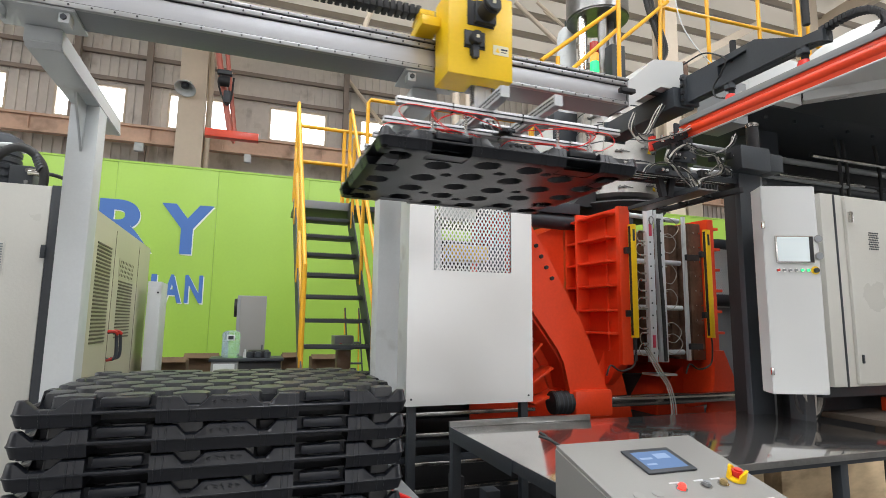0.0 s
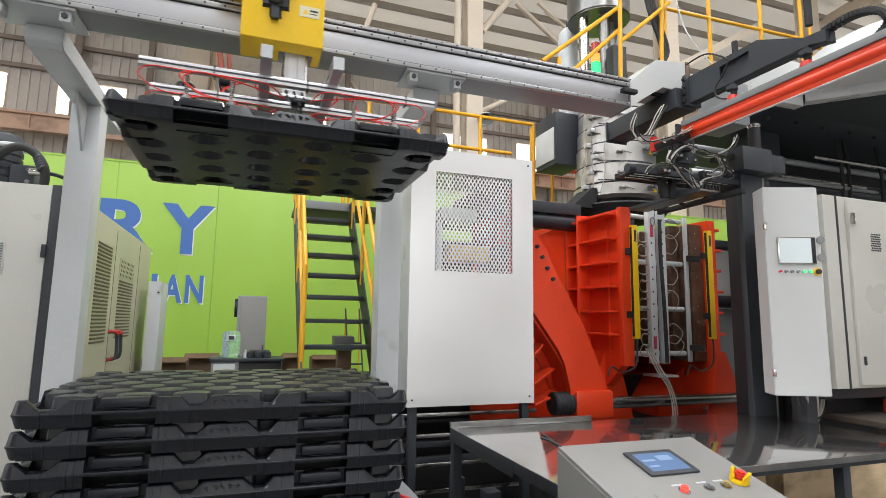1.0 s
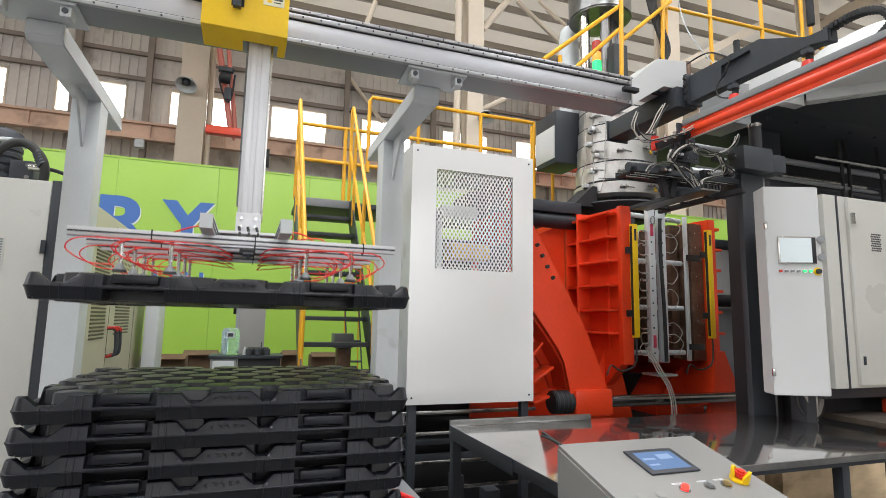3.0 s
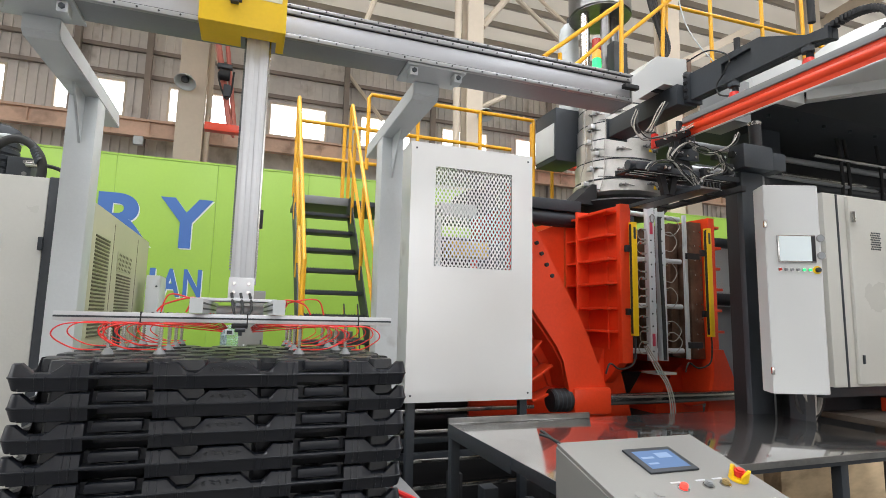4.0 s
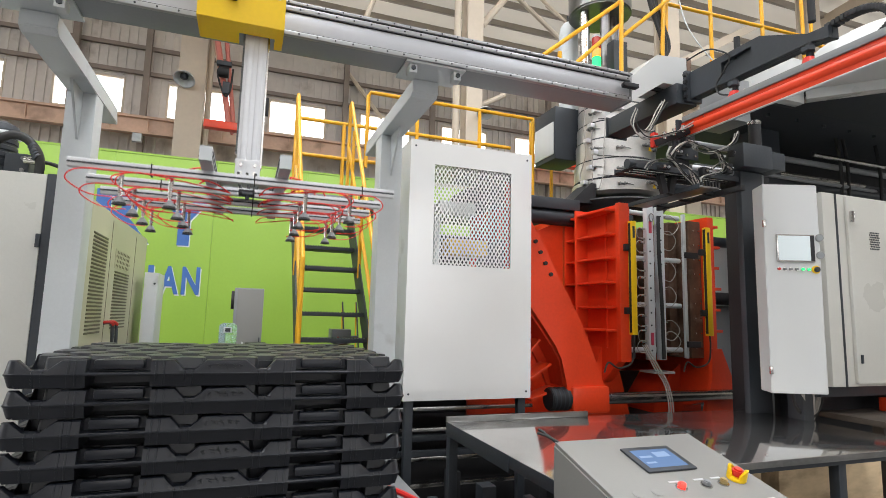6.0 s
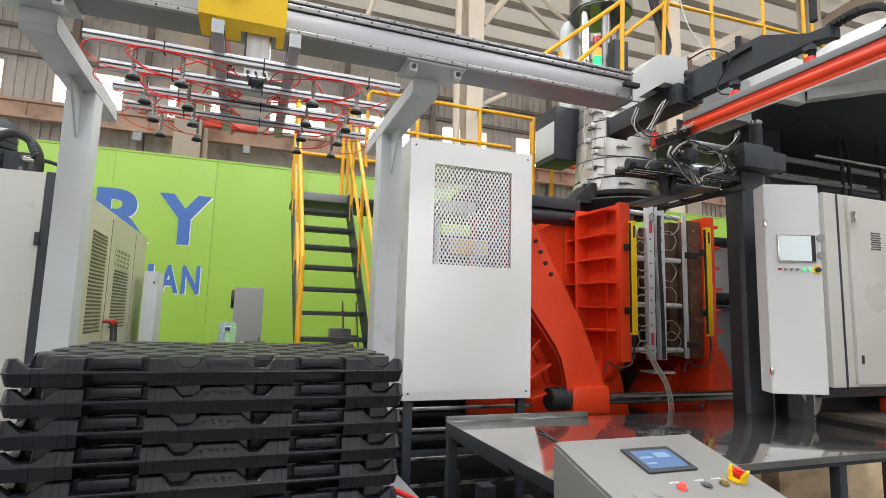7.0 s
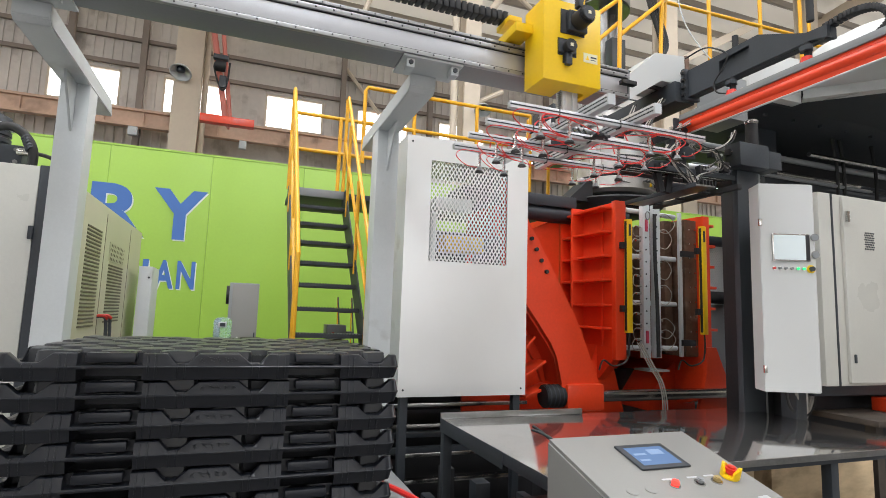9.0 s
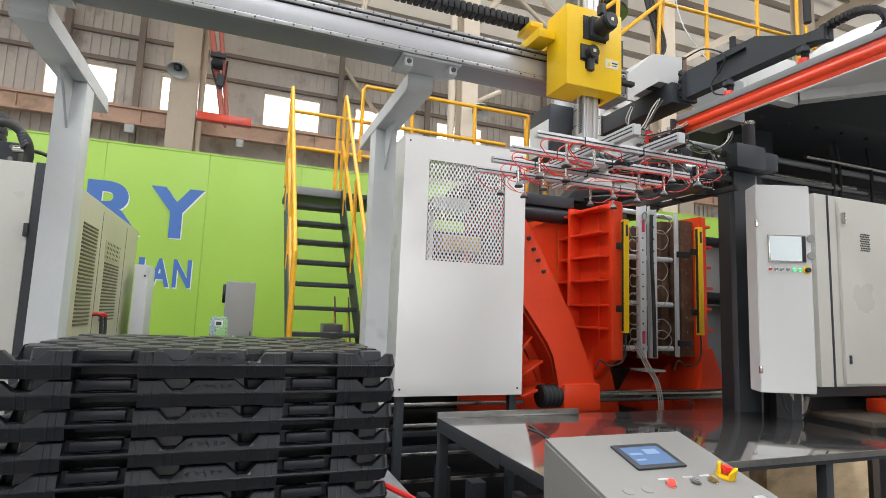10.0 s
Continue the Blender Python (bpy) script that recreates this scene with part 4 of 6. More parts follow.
# ---- machine guard beside the gantry arm ----
def perforated(x0, x1, z0, z1, y, pitch_x, pitch_z, rx, rz):
    """A sheet with staggered lozenge holes."""
    bm = bmesh.new()
    nx, nz = int((x1 - x0) / pitch_x), int((z1 - z0) / (pitch_z / 2))
    for i in range(nx):
        for j in range(nz):
            if j % 2:
                cx = x0 + (i + 1.0) * pitch_x
                if i == nx - 1:
                    continue
            else:
                cx = x0 + (i + 0.5) * pitch_x
            cz = z0 + (j + 0.5) * pitch_z / 2
            a, b = pitch_x / 2, pitch_z / 2
            outer = [(a, 0), (0, b), (-a, 0), (0, -b)]
            inner = [(rx, 0), (0, rz), (-rx, 0), (0, -rz)]
            o = [bm.verts.new((cx + u, y, cz + v)) for u, v in outer]
            n = [bm.verts.new((cx + u, y, cz + v)) for u, v in inner]
            d = [bm.verts.new((cx + u, y + 0.004, cz + v)) for u, v in inner]
            for k in range(4):
                bm.faces.new((o[k], o[(k + 1) % 4], n[(k + 1) % 4], n[k]))
                bm.faces.new((n[k], n[(k + 1) % 4], d[(k + 1) % 4], d[k]))
    return bm


def ringplate(o, h, y0, y1):
    """An upright sheet with one rectangular opening, as one piece."""
    bm = bmesh.new()
    loop = lambda r, y: [bm.verts.new((x, y, z)) for x, z in ((r[0], r[2]), (r[1], r[2]), (r[1], r[3]), (r[0], r[3]))]
    of, hf, ob, hb = loop(o, y0), loop(h, y0), loop(o, y1), loop(h, y1)
    for i in range(4):
        j = (i + 1) % 4
        for q in ((of[i], of[j], hf[j], hf[i]), (ob[i], ob[j], hb[j], hb[i]), (of[i], of[j], ob[j], ob[i]), (hf[i], hf[j], hb[j], hb[i])):
            bm.faces.new(q)
    return bm


def guard():
    g = thing("machine_guard", "white satin machine guard cabinet with a perforated window", "guard", (1.6, 4.0, 0))
    x0, x1, z0, z1, y = 1.136, 2.182, 0.935, 2.905, 3.9
    wx0, wx1, wz0, wz1 = 1.335, 1.995, 1.945, 2.725
    bm = ringplate((x0, x1, z0, z1), (wx0, wx1, wz0, wz1), y, y + 0.012)
    d = part("front_panel", bm, SATIN, g)
    pm = perforated(wx0 - 0.006, wx1 + 0.012, wz0 - 0.012, wz1 + 0.012, y + 0.004, 0.0316, 0.0540, 0.0098, 0.0168)
    part("perforated_sheet", pm, SATIN, d)
    for x in (x0 + 0.04, x1 - 0.04):
        for z in (z0 + 0.05, z1 - 0.05):
            part("screw", C((x, y - 0.003, z), (x, y, z), 0.008, n=10), CHAR, d)
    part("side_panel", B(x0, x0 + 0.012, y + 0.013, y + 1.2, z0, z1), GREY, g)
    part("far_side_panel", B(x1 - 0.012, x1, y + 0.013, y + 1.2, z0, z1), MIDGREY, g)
    part("floor_panel", B(x0 + 0.013, x1 - 0.013, y + 0.013, y + 1.0, z0, z0 + 0.012), CHAR, g)
    part("roof_panel", B(x0, x1, y + 0.013, y + 1.2, z1 - 0.012, z1), SATIN, g)
    for x in (x0 + 0.03, x1 - 0.09):
        part("leg", B(x, x + 0.06, y + 0.03, y + 0.09, 0.0, z0, 0.003), CHAR, g)
    # what shows through the holes
    part("inner_cover", B(1.62, 1.98, 4.30, 4.5, 2.08, 2.22, 0.01), YELLOW, g)
    part("inner_box", B(1.56, 1.9, 4.4, 4.6, 2.45, 2.56, 0.01), WHITE, g)
    part("inner_tube", C((1.50, 4.3, 1.6), (1.50, 4.3, 2.40), 0.03, n=12), GREY, g)
    part("inner_frame", B(1.16, 2.1, 5.0, 5.06, 0.95, 2.36), BLACK, g)
    part("inner_red", B(2.06, 2.15, 4.3, 4.9, 2.25, 2.52), RED, g)
    # dark machine bed under it
    b = thing("machine_bed", "dark steel machine bed with bright ways", "machine bed", (2.0, 4.6, 0))
    part("bed", B(0.95, 5.2, 4.35, 6.6, 0.0, 0.62, 0.01), BLACK, b)
    part("back_shield", B(0.95, 5.0, 5.15, 5.2, 0.6, 1.0), BLACK, b)
    for z, y in ((0.80, 4.25), (0.66, 4.15), (0.45, 4.12), (0.26, 4.1)):
        part("way", B(0.98, 2.4, y, y + 0.06, z, z + 0.03, 0.004), STEEL, b)
    part("ledge", B(0.95, 2.35, 4.1, 4.3, 0.60, 0.64, 0.003), CHAR, b)
    part("crossbar", B(0.95, 2.3, 4.05, 4.1, 0.50, 0.54, 0.003), CHAR, b)


guard()


# ---- blow moulding press ----
def press():
    p = thing("moulding_press", "red blow moulding press with ribbed platens round an open mould", "press", (3.6, 4.3, 0))
    # left platen: plate across the hall with a ribbed back
    px = 3.30
    bm = prism([(4.22, 1.22), (4.22, 2.66), (6.1, 2.70), (6.1, 0.7), (4.9, 0.7), (4.45, 1.0)], "yz", px, px + 0.10, None, 0.006)
    pl = part("left_platen", bm, RED, p)
    part("front_rim", B(px - 0.02, px + 0.10, 4.19, 4.25, 1.18, 2.67, 0.008), RED, pl)
    for z in (2.605, 2.375, 2.145, 1.915, 1.68, 1.465):
        part("rib", B(px - 0.13, px, 4.26, 4.72, z - 0.011, z + 0.011, 0.003), RED, pl)
        part("small_rib", B(px - 0.11, px, 4.76, 4.96, z - 0.011, z + 0.011, 0.003), RED, pl)
    part("rib_wall", B(px - 0.12, px, 4.96, 4.98, 1.35, 2.68, 0.003), RED, pl)
    part("stiffener", B(px - 0.14, px, 4.725, 4.75, 1.3, 2.67, 0.003), RED, pl)
    part("stiffener", B(px - 0.02, px, 4.40, 4.415, 1.3, 2.64, 0.003), RED, pl)
    for i in range(4):
        z = 2.45 - i * 0.3
        part("rib", B(px - 0.10, px, 5.2, 6.0, z - 0.014, z + 0.014, 0.003), RED, pl)
    # swung side arm down to the tie bar
    outer = [(2.10, 2.75), (2.33, 2.42), (2.405, 2.30), (2.55, 2.055), (2.69, 1.81), (2.80, 1.62), (2.895, 1.44), (3.0, 1.19), (3.06, 1.05), (3.11, 0.928), (3.12, 0.76), (3.08, 0.738),
             (2.76, 0.738), (2.715, 0.80), (2.70, 0.98), (2.654, 1.21), (2.587, 1.325), (2.457, 1.50), (2.352, 1.637), (2.10, 1.93)]
    arm = part("side_arm", prism(outer, "xz", 4.18, 4.24, None, 0.008), RED, p)
    inner = [(2.10, 1.95), (2.531, 1.607), (2.64, 1.40), (2.729, 1.168), (2.80, 0.93), (2.68, 0.93), (2.60, 1.12), (2.48, 1.33), (2.10, 1.62)]
    part("lower_web", prism(inner, "xz", 4.46, 4.50, None, 0.006), RED, arm)
    part("edge_flange", prism([(2.10, 1.90), (2.352, 1.61), (2.457, 1.475), (2.587, 1.30), (2.654, 1.19), (2.70, 0.97), (2.72, 0.97), (2.672, 1.21), (2.602, 1.33), (2.472, 1.51), (2.366, 1.648), (2.10, 1.95)], "xz", 4.241, 4.56), RED, arm)
    part("back_web", prism([(2.1, 0.6), (3.17, 0.6), (3.17, 2.61), (2.1, 2.15)], "xz", 4.985, 5.02), RED, arm)
    for x, z, a in ((2.30, 1.52, 52), (2.44, 1.33, 48), (2.54, 1.13, 32), (2.60, 0.93, 20)):
        part("cross_web", B(-0.22, 0.06, 4.26, 4.46, -0.01, 0.01, 0.003, None, Matrix.Translation((x, 0, z)) @ Matrix.Rotation(radians(-a), 4, "Y")), RED, arm)
    for x, z in ((2.375, 2.227), (2.425, 2.135), (2.475, 2.04), (2.53, 1.945)):
        part("bolt", C((x, 4.155, z), (x, 4.18, z), 0.018, n=6), BLACK, arm)
    part("boss", B(2.735, 3.12, 4.14, 4.36, 0.742, 0.975, 0.03), RED, arm)
    nut = part("nut", C((2.545, 4.24, 0.865), (2.74, 4.24, 0.865), 0.098, n=32, bev=0.008), BLACK, p)
    for i in range(4):
        part("groove", C((2.57 + i * 0.042, 4.24, 0.865), (2.582 + i * 0.042, 4.24, 0.865), 0.101, n=32), CHAR, nut)
    part("tie_bar", C((3.1, 4.24, 0.855), (4.9, 4.24, 0.855), 0.052, n=28), STEEL, p)
    part("upper_tie_bar", C((2.0, 4.95, 2.63), (3.42, 4.95, 2.63), 0.085, n=28), CHAR, p)
    part("upper_block", B(2.0, 3.3, 4.85, 5.3, 2.70, 2.82, 0.01), CHAR, p)
    # red pedestal under the platens
    part("pedestal", prism([(3.05, 0.1), (3.5, 0.1), (3.62, 0.62), (3.52, 1.0), (3.42, 1.3), (3.3, 1.3), (3.05, 0.7)], "xz", 4.5, 5.9), RED, p)
    part("pedestal", prism([(3.95, 0.1), (4.75, 0.1), (4.7, 0.75), (4.45, 1.12), (4.3, 1.02), (4.1, 0.75)], "xz", 4.7, 5.9), RED, p)
    # right platen
    qx = 4.44
    bm = prism([(4.28, 0.80), (4.28, 2.64), (6.1, 2.68), (6.1, 0.7), (4.6, 0.7)], "yz", qx, qx + 0.09, None, 0.006)
    pr = part("right_platen", bm, RED, p)
    for i in range(7):
        z = 2.55 - i * 0.215
        part("rib", B(qx + 0.09, qx + 0.17 + 0.02 * (i % 2), 4.30, 4.9, z - 0.014, z + 0.014, 0.003), RED, pr)
    part("foot", prism([(4.44, 1.30), (4.56, 1.30), (4.86, 0.62), (4.30, 0.62), (4.42, 1.0)], "xz", 4.26, 4.30), RED, pr)
    # light curtains
    for x, z0, z1 in ((3.395, 1.43, 2.49), (4.30, 1.43, 2.50)):
        b = part("light_curtain", B(x - 0.028, x + 0.028, 4.13, 4.18, z0, z1, 0.004), YELLOW, p, "yellow safety light curtain")
        part("lens_strip", B(x - 0.03, x - 0.028, 4.14, 4.17, z0 + 0.02, z1 - 0.02), BLACK, b)
        part("label_bars", B(x - 0.012, x + 0.012, 4.128, 4.13, z1 - 0.16, z1 - 0.05), CHAR, b)
        for z in (z0 + 0.22, z1 - 0.25):
            part("bracket", B(x - 0.075, x - 0.03, 4.15, 4.19, z - 0.03, z + 0.03, 0.003), BLACK, b)
        part("cable", tube([(x, 4.155, z0), (x, 4.15, z0 - 0.1), (x - 0.03, 4.15, z0 - 0.25), (x - 0.16, 4.17, z0 - 0.30), (x - 0.26, 4.18, z0 - 0.25), (x - 0.30, 4.19, z0 - 0.34)], 0.008), RUBBER, b)
    # red work plate seen through the open clamp
    part("back_frame", B(3.5, 4.6, 6.0, 6.1, 0.7, 2.55), BLACK, p)


press()


def mould():
    m = thing("mould", "open mould with grey clamping bars, brown plate and looped hoses", "mould", (3.95, 4.5, 1.1))
    part("left_half", B(3.53, 3.80, 4.62, 6.0, 1.18, 2.66, 0.01), CHAR, m)
    part("right_half", B(4.14, 4.24, 4.50, 6.0, 1.22, 2.60, 0.01), RUST, m)
    part("face_plate", B(4.27, 4.43, 4.36, 6.0, 1.20, 2.60, 0.006), RUST, m, "oily brown mould back plate")
    bm = bmesh.new()
    for i in range(9):
        for j in range(2):
            C((4.33 + 0.07 * j, 4.352, 1.3 + i * 0.15), (4.33 + 0.07 * j, 4.36, 1.3 + i * 0.15), 0.008, n=8, bm=bm)
    tagged(part("bolt_heads", bm, STEEL, m), kind="stuff")
    for x0, x1 in ((3.698, 3.775), (3.832, 3.905)):
        b = part("clamp_rail", B(x0, x1, 4.30, 4.36, 1.19, 2.70, 0.004), GREY, m)
        for i in range(12):
            part("hole", C((x0 + 0.03, 4.297, 1.28 + i * 0.12), (x0 + 0.03, 4.30, 1.28 + i * 0.12), 0.009, n=10), CHAR, b)
    part("end_frame", B(4.185, 4.222, 4.34, 4.37, 1.2, 2.66, 0.004), GREY, m)
    for z in (2.62, 2.18, 1.72, 1.28):
        part("cross_bar", C((3.56, 4.40, z + 0.02 * (z > 2.5)), (4.18, 4.40, z), 0.025, n=16), GREY, m)
    for i, z in enumerate((2.42, 2.28, 2.10, 1.93, 1.76, 1.56, 1.42, 1.31)):
        x = 3.62
        part("hose_loop", tube([(x + 0.07, 4.33, z + 0.05), (x - 0.02, 4.31, z + 0.05 + 0.01 * (i % 2)), (x - 0.05 - 0.015 * (i % 3), 4.30, z), (x - 0.02, 4.31, z - 0.05), (x + 0.07, 4.33, z - 0.045)], 0.0042, 8), CLEARHOSE, m)
        part("fitting", C((3.64, 4.34, z + 0.05), (3.70, 4.34, z + 0.05), 0.011, n=10), STEEL, m)
        part("fitting", C((3.64, 4.34, z - 0.05), (3.70, 4.34, z - 0.05), 0.011, n=10), STEEL, m)
    for i, (z, w) in enumerate(((2.52, 0.14), (2.36, 0.10), (2.05, 0.09), (1.80, 0.09), (1.47, 0.12), (1.36, 0.13))):
        x = 3.96
        part("hose_loop", tube([(x - 0.06, 4.34, z + 0.08), (x + 0.3 * w, 4.32, z + 0.10), (x + w, 4.31, z + 0.01), (x + 0.4 * w, 4.32, z - 0.09), (x - 0.05, 4.34, z - 0.07)], 0.0045, 8), CLEARHOSE, m)
        part("fitting", C((3.90, 4.345, z + 0.08), (3.96, 4.345, z + 0.08), 0.011, n=10), STEEL, m)
    for z in (2.49, 1.40):
        part("tag_clip", B(3.715, 3.745, 4.288, 4.298, z - 0.07, z + 0.05, 0.003), TAG, m)
    part("snap_hook", tube([(3.735, 4.285, 2.62), (3.712, 4.283, 2.59), (3.722, 4.283, 2.545), (3.752, 4.283, 2.545), (3.762, 4.283, 2.60), (3.735, 4.285, 2.62)], 0.006), GUNSTEEL, m)
    for x in (3.81, 3.82, 3.83):
        part("black_cable", tube([(x, 4.28, 2.6), (x - 0.01, 4.27, 2.2), (x + 0.012, 4.27, 1.7), (x + 0.03, 4.28, 1.2)], 0.011, 8), RUBBER, m)
    for z in (2.23, 1.34):
        part("latch", B(4.16, 4.32, 4.28, 4.31, z - 0.03, z + 0.03, 0.004), BLACK, m)
    part("lower_tray", B(3.74, 3.98, 4.28, 4.5, 1.06, 1.08, 0.003), ALU, m)
    for k in range(3):
        part("drop_hose", tube([(3.53 + 0.02 * k, 4.2, 1.34), (3.62 + 0.02 * k, 4.16 - 0.01 * k, 1.14), (3.71 + 0.022 * k, 4.12, 0.97), (3.73 + 0.026 * k, 4.1, 0.75), (3.69 + 0.02 * k, 4.1, 0.6)], 0.006, 8), CLEARHOSE, m)
    e = thing("mesh_guard", "perforated sheet guard behind the press, its steel shine painted white", "guard", (5.1, 5.0, 0))
    # white sheet and pale backing stand in for reflections on shiny steel
    sheet = perforated(5.12, 5.72, 1.92, 2.44, 4.9, 0.03, 0.04, 0.008, 0.011)
    part("sheet", sheet, WHITE, e)
    part("backing", B(4.75, 6.1, 5.1, 5.13, 0.1, 2.50), GREY, e)
    part("side_frame", B(4.75, 5.10, 4.95, 5.0, 1.2, 2.46), CHAR, e)
    part("pipe", C((4.6, 4.85, 2.5), (6.0, 4.85, 2.5), 0.06, n=16), CHAR, e)
    part("pipe", C((4.6, 4.85, 1.84), (6.0, 4.85, 1.84), 0.07, n=16), BLACK, e)
    part("screen_wall", B(4.7, 6.2, 4.95, 5.0, 0, 1.76), MIDGREY, e)


mould()


# ---- extruder head and tower ----
def extruder():
    h = thing("melt_extruder", "polished steel extruder head with heater bands and clamps", "extruder head", (4.1, 5.3, 2.7))
    cx, cy = 4.14, 5.35
    prof = [(0.000, 4.360), (0.411, 4.350), (0.430, 4.330), (0.430, 4.080), (0.425, 4.075), (0.425, 4.065), (0.435, 4.060), (0.435, 3.870), (0.428, 3.865), (0.428, 3.855), (0.449, 3.850), (0.449, 3.660), (0.439, 3.655),
            (0.439, 3.645), (0.463, 3.640), (0.463, 3.410), (0.454, 3.405), (0.454, 3.395), (0.482, 3.390), (0.482, 3.180), (0.473, 3.175), (0.473, 3.165), (0.506, 3.150), (0.511, 3.020), (0.477, 2.980), (0.286, 2.950), (0.000, 2.950)]
    part("shell", lathe(bmesh.new(), prof, (cx, cy, 0), n=48), CASTSTEEL, h)
    part("die_ring", lathe(bmesh.new(), [(0.58, 2.92), (0.60, 2.90), (0.52, 2.80), (0.3, 2.76), (0.0, 2.76)], (cx, cy, 0), n=48), BLACK, h)
    for z, r in ((4.07, 0.430), (3.86, 0.440), (3.65, 0.453), (3.40, 0.472), (3.17, 0.492)):
        part("band", lathe(bmesh.new(), [(r - 0.01, z + 0.010), (r + 0.004, z + 0.006), (r + 0.004, z - 0.006), (r - 0.01, z - 0.010)], (cx, cy, 0), n=48), CHAR, h)
    rnd = random.Random(3)
    for z, r in ((3.96, 0.435), (3.75, 0.45), (3.53, 0.465), (3.29, 0.483), (3.08, 0.509)):
        for q in (-158, -122, -84):
            a = radians(q + rnd.uniform(-4, 4))
            p = Vector((cx + r * math.cos(a), cy + r * math.sin(a), z + rnd.uniform(-0.03, 0.03)))
            n = Vector((math.cos(a), math.sin(a), 0))
            t = Vector((-n.y, n.x, 0))
            bm = C(p - t * 0.045 + n * 0.018, p + t * 0.055 + n * 0.018, 0.011, n=10)
            for e in (-0.03, 0.02):
                C(p + t * e, p + t * e + n * 0.05, 0.013, n=8, bm=bm)
            C(p + t * 0.055 + n * 0.012, p + t * 0.12 + n * 0.006 - Vector((0, 0, 0.015)), 0.006, n=8, bm=bm)
            part("clamp", bm, GUNSTEEL, h)
        a = radians(-62)
        part("plug", C((cx + r * math.cos(a), cy + r * math.sin(a), z), (cx + (r + 0.04) * math.cos(a), cy + (r + 0.04) * math.sin(a), z), 0.02, n=12), CHAR, h)
    for z, r in ((3.53, 0.467), (3.08, 0.512)):
        a = radians(-72)
        p = Vector((cx + r * math.cos(a), cy + r * math.sin(a), z))
        s = bmesh.new()
        prism([(-0.03, -0.025), (0.03, -0.025), (0.0, 0.03)], "xz", -0.002, 0.002, s)
        bmesh.ops.transform(s, verts=s.verts[:], matrix=Matrix.Translation(p) @ Matrix.Rotation(a + math.pi / 2, 4, "Z"))
        part("warning_triangle", s, YELLOW, h)
    for k in range(3):
        a0 = radians(-172 + 14 * k)
        pts = []
        for z, r in ((4.3, 0.47), (4.0, 0.475), (3.72, 0.49), (3.5, 0.505), (3.25, 0.525), (3.05, 0.55)):
            q = a0 + rnd.uniform(-0.09, 0.09)
            pts.append((cx + r * math.cos(q), cy + r * math.sin(q), z + rnd.uniform(-0.04, 0.04)))
        part("heater_wire", tube(pts, 0.006, 6, 5), CABLE, h)
    for z, r in ((3.88, 0.468), (3.43, 0.50), (3.2, 0.515)):
        pts = [(cx + r * math.cos(radians(q)), cy + r * math.sin(radians(q)), z - 0.05 * math.sin(radians((q + 150) * 1.6))) for q in range(-150, -60, 12)]
        part("heater_wire", tube(pts, 0.005, 6, 3), RUBBER, h)
    for k in range(7):
        a = radians(-168 + 7 * (k % 3))
        z = 3.1 + 0.17 * k
        r = 0.545 if z < 3.2 else (0.52 if z < 3.45 else 0.49)
        part("terminal_box", B(cx + r * math.cos(a) - 0.03, cx + r * math.cos(a) + 0.03, cy + r * math.sin(a) - 0.05, cy + r * math.sin(a) + 0.02, z, z + 0.05, 0.006), ALU, h)
    part("hopper_cone", prism([(3.36, 2.86), (3.68, 2.86), (3.68, 3.10), (3.62, 3.10)], "xz", 5.1, 5.4), BLACK, h)
    # barrel and housings above
    t = thing("extruder_tower", "charcoal extruder frame with bright upright cylinders", "extruder", (4.3, 6.3, 0))
    part("side_box", B(3.52, 3.914, 5.70, 6.2, 3.54, 4.22, 0.01), CHAR, t)
    # the light on the box's left face is painted as a white plate
    part("lit_face", B(3.506, 3.518, 5.73, 6.19, 3.60, 4.02, 0.004), WHITE, t, "white plate standing in for the lit side of the box")
    part("upright", B(4.50, 4.72, 5.8, 5.95, 4.3, 5.36, 0.006), CHAR, t)
    for x, y in ((4.38, 6.3), (4.62, 6.15), (4.85, 6.3), (5.05, 6.45)):
        part("cylinder", C((x, y, 4.2), (x, y, 6.7), 0.07, n=24), STEEL if x < 4.5 else GUNSTEEL, t)
    part("collar", C((4.68, 6.35, 6.0), (4.68, 6.35, 6.6), 0.45, n=40, bev=0.02), GUNSTEEL, t)
    part("flange", C((4.72, 6.3, 4.95), (4.72, 6.3, 5.15), 0.28, n=32, bev=0.02), GUNSTEEL, t)
    part("motor_block", B(4.75, 5.2, 5.9, 6.5, 4.25, 4.95, 0.02), BLACK, t)
    for k in range(3):
        part("black_cable", tube([(4.9 + k * 0.06, 5.7, 6.6), (5.0 + k * 0.05, 5.65, 5.9), (5.15 + 0.05 * k, 5.6, 5.3), (5.0, 5.6, 4.95), (4.85, 5.6, 4.6)], 0.03, 8), RUBBER, t)
    part("silver_duct", tube([(5.3, 5.5, 6.4), (5.35, 5.4, 5.6), (5.6, 5.2, 5.0), (5.9, 5.0, 4.7)], 0.008, 10), GREY, t)
    g = thing("gas_cylinder", "grey upright gas cylinder behind the yellow rail", "cylinder", (4.35, 6.9, 4.6))
    bm = lathe(bmesh.new(), [(0.0, 6.17), (0.07, 6.16), (0.13, 6.08), (0.15, 5.95), (0.15, 4.6), (0.0, 4.6)], (4.50, 6.9, 0))
    part("body", bm, GREY, g)
    part("valve", C((4.50, 6.9, 6.16), (4.50, 6.9, 6.28), 0.025, n=10), CHAR, g)
    s = thing("signal_tower", "red, amber and lit green signal tower lamp", "signal lamp", (4.29, 5.9, 4.8))
    part("stem", C((4.29, 5.9, 4.3), (4.29, 5.9, 4.93), 0.03, n=12), GREY, s)
